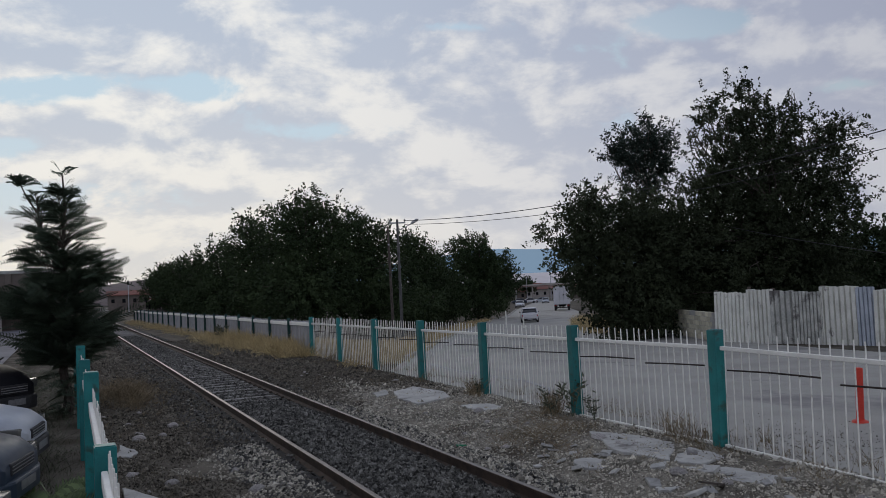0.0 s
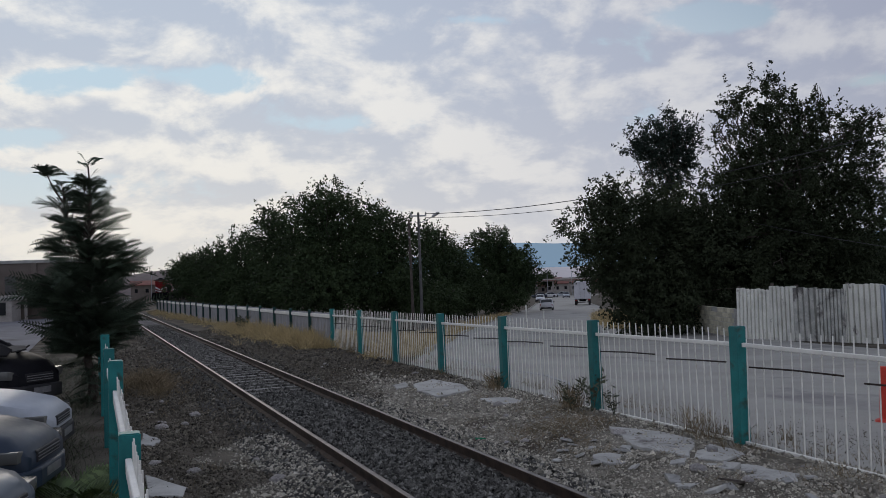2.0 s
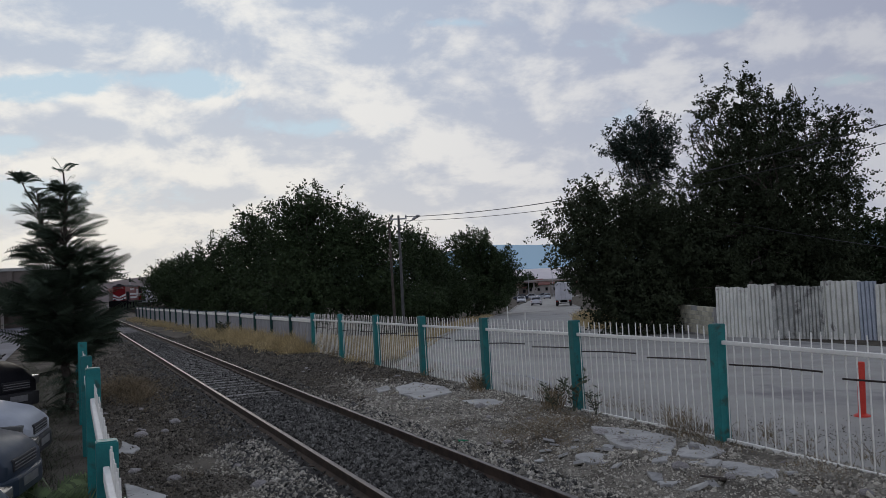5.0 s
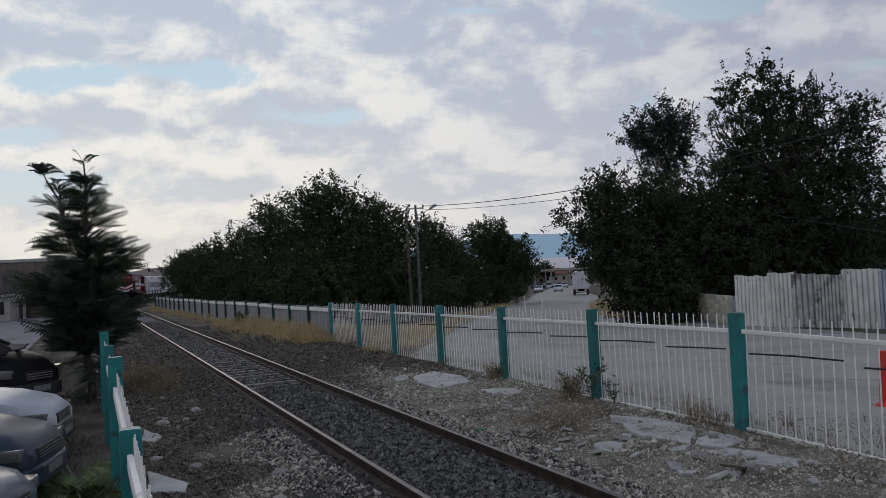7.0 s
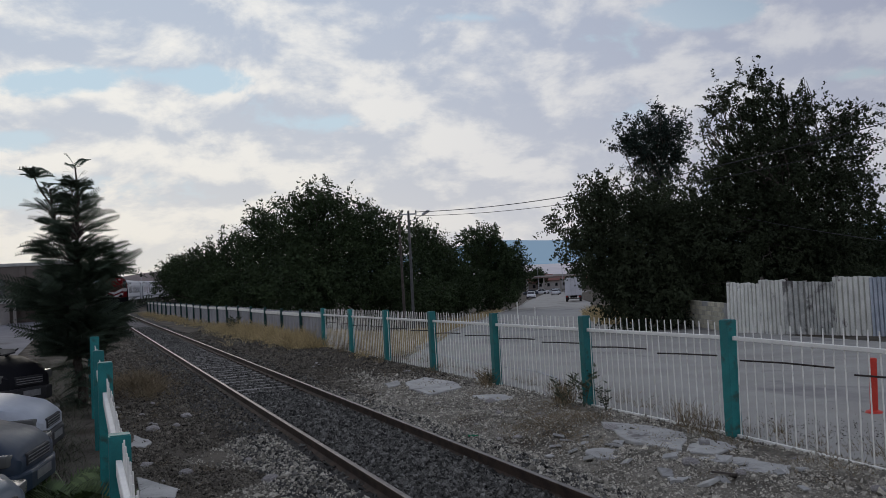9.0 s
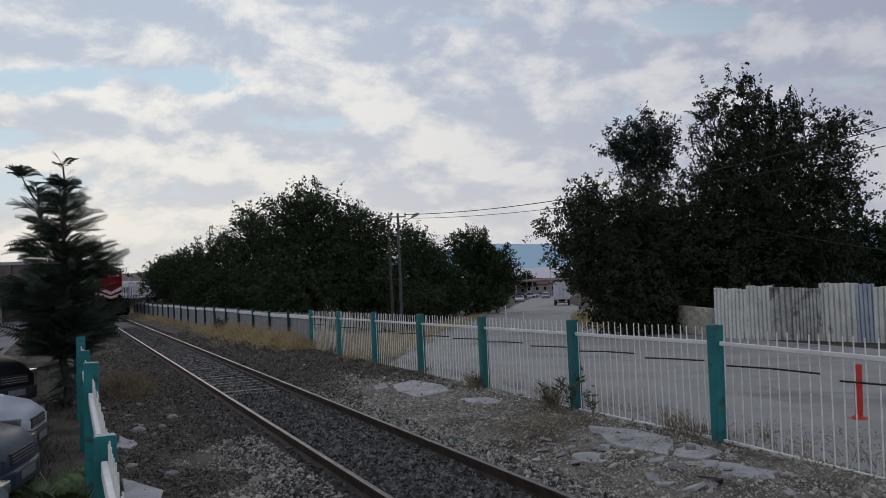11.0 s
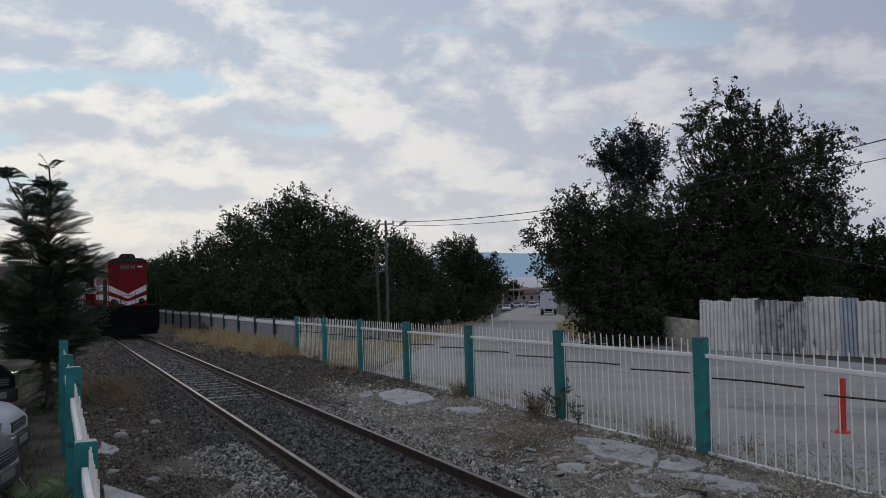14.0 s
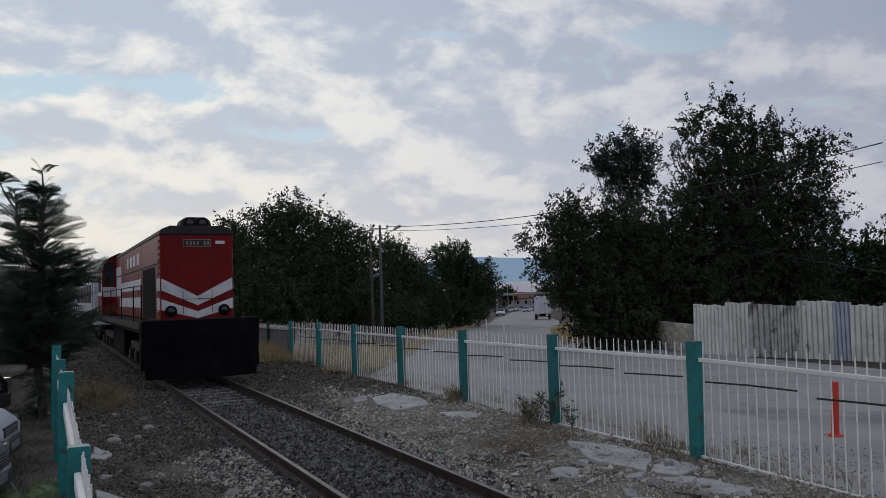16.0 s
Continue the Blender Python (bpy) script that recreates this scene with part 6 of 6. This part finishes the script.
def make_loco():
    """Nose of the hood at local y 0, running towards local +y, rail tops at z 0."""
    loco = thing("locomotive", "red diesel locomotive with white chevrons and black plough", "locomotive")
    W = 0.94
    part("frame", Build().box(-1.48, -18.9, 1.28, 1.48, 0.55, 1.56), LOCO_BLACK, loco, "black footplate", bevel=0.02)
    part("sill_edge", Build().box(1.481, -18.7, 1.38, 1.495, 0.2, 1.55).box(-1.495, -18.7, 1.38, -1.481, 0.2, 1.55), GRIME, loco, "worn edge of the footplate")
    plough = Build()
    out = [(-1.47, 0.42), (-1.47, 0.60), (-0.75, 0.86), (0, 0.98), (0.75, 0.86), (1.47, 0.60), (1.47, 0.42)]
    for z, k in ((1.60, 0.93), (1.50, 1.0), (1.1, 0.88), (0.6, 0.92), (0.13, 1.1)):
        plough.v += [(x * (1.0 if z > 1.0 else 0.98 if z > 0.5 else 0.93), 0.45 + (y - 0.45) * k, z) for x, y in out]
    n = len(out)
    for i in range(4):
        plough.f += [(i * n + j, i * n + (j + 1) % n, (i + 1) * n + (j + 1) % n, (i + 1) * n + j) for j in range(n)]
    plough.f += [tuple(range(n)), tuple(range(4 * n, 5 * n))[::-1]]
    part("plough", plough, LOCO_BLACK, loco, "broad black snow plough", smooth=True)
    part("plough_lip", Build().box(-1.48, 0.5, 1.601, 1.48, 0.62, 1.625), GRIME, loco, "scuffed top edge of the plough")

    def hood(y0, y1, name):
        ob = part(name, Build().box(-W, y1, 1.56, W, y0, 3.86), LOCO_RED, loco, "red engine hood", bevel=0.05)
        part("hood_roof", Build().prism([(-0.97, 3.82), (0.97, 3.82), (0.9, 3.97), (0.68, 4.06), (-0.68, 4.06), (-0.9, 3.97)], y1, y0 + 0.03, "y"), LOCO_ROOF, ob, "sooty roof", bevel=0.03)
        return ob

    front = hood(0.0, -14.3, "front_hood")
    rear = hood(-16.8, -18.4, "rear_hood")
    # chevrons on the nose
    for name, (ze, zf), (zc, zd) in (("chevron", (2.68, 2.37), (2.20, 1.96)), ("chevron", (2.14, 1.86), (1.80, 1.62))):
        for sx in (-1, 1):
            q = [(0, 0.004, zc), (sx * (W - 0.03), 0.004, ze), (sx * (W - 0.03), 0.004, zf), (0, 0.004, zd)]
            b = Build().add(q + [(p[0], -0.02, p[2]) for p in q], [(0, 1, 2, 3), (4, 7, 6, 5), (0, 4, 5, 1), (1, 5, 6, 2), (2, 6, 7, 3), (3, 7, 4, 0)])
            part(name, b, LOCO_WHITE, front, "white painted chevron", smooth=False)
    # bands along the sides
    for x, t in ((W, 0.005), (-W, -0.005)):
        for z0, z1 in ((2.45, 2.78), (1.90, 2.22)):
            part("side_band", loco_side(Build(), x, -4.6, -12.2, z0, z1, t * 2.2), LOCO_WHITE, front, "white painted band")
        for z0, z1 in ((2.37, 2.68), (1.86, 2.14)):
            part("side_band", loco_side(Build(), x, -0.05, -0.7, z0, z1, t), LOCO_WHITE, front, "white painted band")
            part("side_band", loco_side(Build(), x, -16.9, -18.3, z0, z1, t), LOCO_WHITE, rear, "white painted band")
        part("arrow_band", loco_side(Build(), x, -11.6, -13.8, 2.3, 3.45, t * 2.0), LOCO_WHITE, front, "white painted panel")
        # no real opening: the doorway's shade is a flat black plate
        part("recess", loco_side(Build(), x, -1.0, -4.1, 1.62, 3.02, t), LOCO_BLACK, front, "flat black plate painting the shade of an open doorway")
        for k in range(9):
            part("hood_door", loco_side(Build(), x, -4.3 - 1.05 * k, -5.27 - 1.05 * k, 1.66, 3.0, t * 1.6), LOCO_RED, front, "hood door", bevel=0.003, steps=1)
            part("upper_panel", loco_side(Build(), x, -4.3 - 1.05 * k, -5.25 - 1.05 * k, 3.16, 3.76, t * 1.2), LOCO_RED, front, "upper hood panel", bevel=0.003, steps=1)
        for k in range(4):
            part("letter_block", loco_side(Build(), x, -5.1 - 1.15 * k, -5.7 - 1.15 * k, 3.25, 3.6, t * 2.4), LOCO_WHITE, front, "white lettering shape")
        for k in range(12):
            part("louvre", Build().box(min(x, x + 5 * t), -0.16, 1.75 + k * 0.17, max(x, x + 5 * t), -0.55, 1.83 + k * 0.17), LOCO_WHITE if k in (1, 2, 4, 5) else LOCO_RED, front, "louvre slat", bevel=0.008, steps=1)
        part("gutter", loco_side(Build(), x, -0.1, -14.2, 3.06, 3.10, t * 4), LOCO_ROOF, front, "rain strip")
        part("step", Build().box(min(x * 1.46, x * 1.57), 0.1, 0.35, max(x * 1.46, x * 1.57), 0.5, 1.3), LOCO_BLACK, loco, "black steps")
        for y in (0.4, -1.6, -5.4, -9.8, -14.2):
            part("stanchion", Build().tube([(x * 1.54, y, 1.55), (x * 1.54, y, 2.5)], [0.016, 0.016], 6), LOCO_BLACK, loco, "handrail post")
        part("handrail", Build().tube([(x * 1.54, 0.4, 2.5), (x * 1.54, -14.2, 2.5)], [0.013, 0.013], 6), LOCO_BLACK, loco, "handrail")
    # nose fittings
    part("door_seam", Build().box(-0.38, 0.002, 1.75, -0.365, 0.012, 2.35).box(0.365, 0.002, 1.75, 0.38, 0.012, 2.35).box(-0.38, 0.002, 2.12, 0.38, 0.014, 2.135), LOCO_BLACK, front, "nose door seam")
    part("door_seam", Build().box(0.33, 0.001, 2.5, 0.34, 0.006, 3.75).box(-0.34, 0.001, 2.5, -0.33, 0.006, 3.75), LOCO_ROOF, front, "panel seam")
    for sx in (-1, 1):
        lamp = part("marker_lamp", Build().lathe([(0.15, 0), (0.15, 0.06), (0.11, 0.07)], 18, pose(sx * 0.68, 0.0, 1.82, -90, 0, 0)), LOCO_BLACK, front, "round lamp in a black ring", smooth=True)
        part("lens", Build().lathe([(0.105, 0.06), (0.08, 0.085), (0.02, 0.095)], 16, pose(sx * 0.68, 0.0, 1.82, -90, 0, 0)), PANE, lamp, "dull lamp lens", smooth=True)
        part("headlamp", Build().lathe([(0.14, 0), (0.14, 0.05), (0.12, 0.06)], 18, pose(sx * 0.16, -0.12, 4.14, -90, 0, 0)), LOCO_BLACK, front, "roof headlamp ring", smooth=True)
        part("headlamp_lens", Build().lathe([(0.115, 0.05), (0.08, 0.07), (0.02, 0.075)], 16, pose(sx * 0.16, -0.12, 4.14, -90, 0, 0)), PANE, front, "unlit headlamp glass", smooth=True)
    part("lamp_housing", Build().prism([(-0.42, 3.98), (-0.38, 4.2), (-0.26, 4.3), (0.26, 4.3), (0.38, 4.2), (0.42, 3.98)], -0.85, -0.12, "y"), LOCO_ROOF, front, "rounded lamp housing", bevel=0.04)
    plate = part("number_board", Build().box(-0.36, 0.004, 3.50, 0.36, 0.025, 3.70), LOCO_ROOF, front, "dark number board")
    part("border", Build().box(-0.36, 0.0255, 3.50, 0.36, 0.030, 3.513).box(-0.36, 0.0255, 3.687, 0.36, 0.030, 3.70).box(-0.36, 0.0255, 3.514, -0.347, 0.030, 3.686).box(0.347, 0.0255, 3.514, 0.36, 0.030, 3.686), PLATE_GREY, plate)
    for k in range(7):
        if k != 2:
            part("digit_bar", Build().box(-0.31 + 0.09 * k, 0.0255, 3.55, -0.265 + 0.09 * k, 0.029, 3.65), PLATE_GREY, plate)
    part("maker_plate", Build().box(-0.72, 0.004, 3.58, -0.48, 0.02, 3.66), LOCO_WHITE, front, "small white plate")
    # cab
    cab = part("cab", Build().prism([(-1.48, 1.56), (1.48, 1.56), (1.48, 3.35), (1.25, 3.85), (0.8, 4.05), (-0.8, 4.05), (-1.25, 3.85), (-1.48, 3.35)], -16.8, -14.3, "y"), LOCO_RED, loco, "red driver's cab", bevel=0.05)
    part("cab_roof", Build().prism([(-1.5, 3.36), (-1.27, 3.87), (-0.82, 4.09), (0.82, 4.09), (1.27, 3.87), (1.5, 3.36), (1.27, 3.84), (0.82, 4.055), (-0.82, 4.055), (-1.27, 3.84)], -16.9, -14.2, "y"), LOCO_ROOF, cab, "sooty cab roof")
    for x, t in ((1.48, 0.006), (-1.48, -0.006)):
        part("cab_panel", loco_side(Build(), x, -14.33, -16.77, 2.35, 3.33, t), LOCO_WHITE, cab, "white cab panel")
        part("cab_window", loco_side(Build(), x, -14.7, -16.4, 2.5, 3.28, t * 2), PANE, cab, "dark cab window")
    for sx in (-1, 1):
        part("cab_front_window", Build().box(sx * 1.21 - 0.2, -14.3, 2.75, sx * 1.21 + 0.2, -14.285, 3.7), PANE, cab, "dark cab window")
        part("cab_front_panel", Build().box(sx * 1.2 - 0.25, -14.3, 2.3, sx * 1.2 + 0.25, -14.29, 2.7), LOCO_WHITE, cab, "white cab panel")
    for y in (-2.0, -4.6, -8.0, -11.5):
        part("roof_vent", Build().box(-0.45, y - 0.5, 4.05, 0.45, y + 0.5, 4.16), LOCO_ROOF, loco, "low roof vent", bevel=0.03)
    part("fuel_tank", Build().box(-1.25, -11.6, 0.35, 1.25, -6.9, 1.27), LOCO_BLACK, loco, "black fuel tank", bevel=0.06)
    make_bogie(loco, -3.2, 3)
    make_bogie(loco, -15.2, 3)
    return loco


def make_coach(first):
    if first:
        return copy_thing(first, pose(0, 0, 0))
    coach = thing("railway_coach", "white railway coach with dark windows and a grey roof", "railway coach", group="coaches of the train")
    L = 23.5
    part("body", Build().prism([(-1.38, 1.0), (1.38, 1.0), (1.42, 1.4), (1.42, 3.2), (1.36, 3.4), (-1.36, 3.4), (-1.42, 3.2), (-1.42, 1.4)], -L, 0, "y"), COACH, coach, "dusty white coach side", bevel=0.04)
    part("roof", Build().prism([(-1.40, 3.36), (1.40, 3.36), (1.3, 3.65), (1.0, 3.86), (0.5, 3.96), (-0.5, 3.96), (-1.0, 3.86), (-1.3, 3.65)], -L + 0.05, -0.05, "y"), COACH_ROOF, coach, "pale grey roof", smooth=True)
    for x, t in ((1.42, 0.008), (-1.42, -0.008)):
        part("band", loco_side(Build(), x, -0.4, -L + 0.4, 1.35, 1.55, t), COACH_BLUE, coach, "dark painted band")
        for k in range(9):
            part("window", loco_side(Build(), x, -2.6 - 2.1 * k, -4.1 - 2.1 * k, 2.05, 2.95, t), PANE, coach, "dark coach window")
        for y in (-0.7, -L + 1.6):
            part("door", loco_side(Build(), x, y, y - 0.9, 1.1, 3.05, t * 1.5), COACH_BLUE, coach, "dark coach door")
    part("gangway", Build().box(-0.6, 0, 1.1, 0.6, 0.3, 3.3).box(-0.6, -L - 0.3, 1.1, 0.6, -L, 3.3), LOCO_BLACK, coach, "black gangway bellows")
    part("underframe", Build().box(-1.2, -L + 6, 0.45, 1.2, -6, 0.98), GRIME, coach, "grimy underframe boxes", bevel=0.05)
    make_bogie(coach, -3.2, 2)
    make_bogie(coach, -L + 3.2, 2)
    return coach


# ---- moving things ----
NOSE = [(0.0, 176.0), (1.0, 169.0), (2.0, 162.0), (3.0, 156.0), (3.5, 153.0), (4.2, 148.6), (5.2, 139.7), (6.3, 128.6), (7.5, 116.2), (9.0, 100.1), (10.2, 86.7), (11.3, 74.4), (12.0, 67.9), (12.5, 62.2),
        (13.0, 56.6), (13.5, 50.7), (14.0, 44.6), (14.5, 38.6), (15.0, 32.9), (15.5, 26.9), (16.0, 21.1)]


def nose_at(t):
    return lerp_list(NOSE, t)


def on_track(s, length, off=0.0):
    """Pose of a vehicle whose nose is at s and whose tail lies length metres up the line."""
    x, y, _ = track(s, off)
    x2, y2, _ = track(s + length, off)
    return pose(x, y, 0, 0, 0, math.degrees(math.atan2(x - x2, -(y - y2))) + 180)


def motions(loco, coaches, car, boughs):
    times = [0, 0.5, 1, 1.5, 2, 2.5, 3, 3.5, 4.2, 4.7, 5.2, 5.7, 6.3, 6.9, 7.5, 8.2, 9, 9.6, 10.2, 10.8, 11.3, 12, 12.5, 13, 13.5, 14, 14.5, 15, 15.5, 16]
    walk(loco, [(t, on_track(nose_at(t), 17.0, 0.07)) for t in times])
    back = 19.9
    for c in coaches:
        walk(c, [(t, on_track(nose_at(t) + back, 23.0)) for t in times])
        back += 24.2
    # the white car rolls away down the road
    gone = [(0, 8.5, 84), (1, 9.4, 96), (2, 10.6, 108), (3, 12.4, 122), (4, 14.2, 134), (5.2, 15.8, 145), (6.3, 17.3, 154), (7, 19.2, 168), (7.5, 20.4, 176), (8.5, 23.0, 194), (9.2, 24.4, 204),
            (10.3, 26.6, 218), (11.3, 28.2, 228), (13, 29.5, 235), (16, 29.8, 236)]
    rows = []
    for (t, x, y), (t2, x2, y2) in zip(gone, gone[1:] + [(17, 30.0, 237)]):
        z, z2 = float(road_z(x, y)), float(road_z(x2, y2))
        rows.append((t, pose(x, y, z + 0.01, 0, 0, -math.degrees(math.atan2(x2 - x, y2 - y)))))
    walk(car, rows)
    # wheels roll with the way that their vehicle has made
    frames = [i / 30 for i in range(481)]
    way = [nose_at(0) - nose_at(t) for t in frames]
    for axle in [o for o in loco.children_recursive if o.name.startswith("wheelset")]:
        at = axle.location.copy()
        walk(axle, [(t, Matrix.Translation(at) @ pose(0, 0, 0, -math.degrees(w / 0.49))) for t, w in zip(frames, way)])
    ahead = [lerp_list([(t, y) for t, x, y in gone], t) - 84 for t in frames]
    for wheel in [o for o in car.children if o.name.startswith("wheel") and not o.name.startswith("wheel_")]:
        at = wheel.location.copy()
        walk(wheel, [(t, Matrix.Translation(at) @ pose(0, 0, 0, -math.degrees(w / 0.305))) for t, w in zip(frames, ahead)])
    # wind in the tall tree
    for ob, hinge, k in boughs:
        rows = []
        for i in range(33):
            t = i * 0.5
            gust = 0.5 + 0.5 * math.sin(0.55 * t - 0.8)
            a = gust * 1.3 * math.sin(2.1 * t + k) + 1.4 * gust
            b = 0.9 * gust * math.sin(1.7 * t + 2 * k)
            rows.append((t, Matrix.Translation(hinge) @ pose(0, 0, 0, b, a, 0)))
        walk(ob, rows)


make_sheets()
make_poles()
make_rubble()
MOVING_CAR = make_cars()
make_distance()
LOCO = make_loco()
COACHES = [make_coach(None)]
for extra in range(4):
    COACHES.append(make_coach(COACHES[0]))
motions(LOCO, COACHES, MOVING_CAR, BOUGHS)
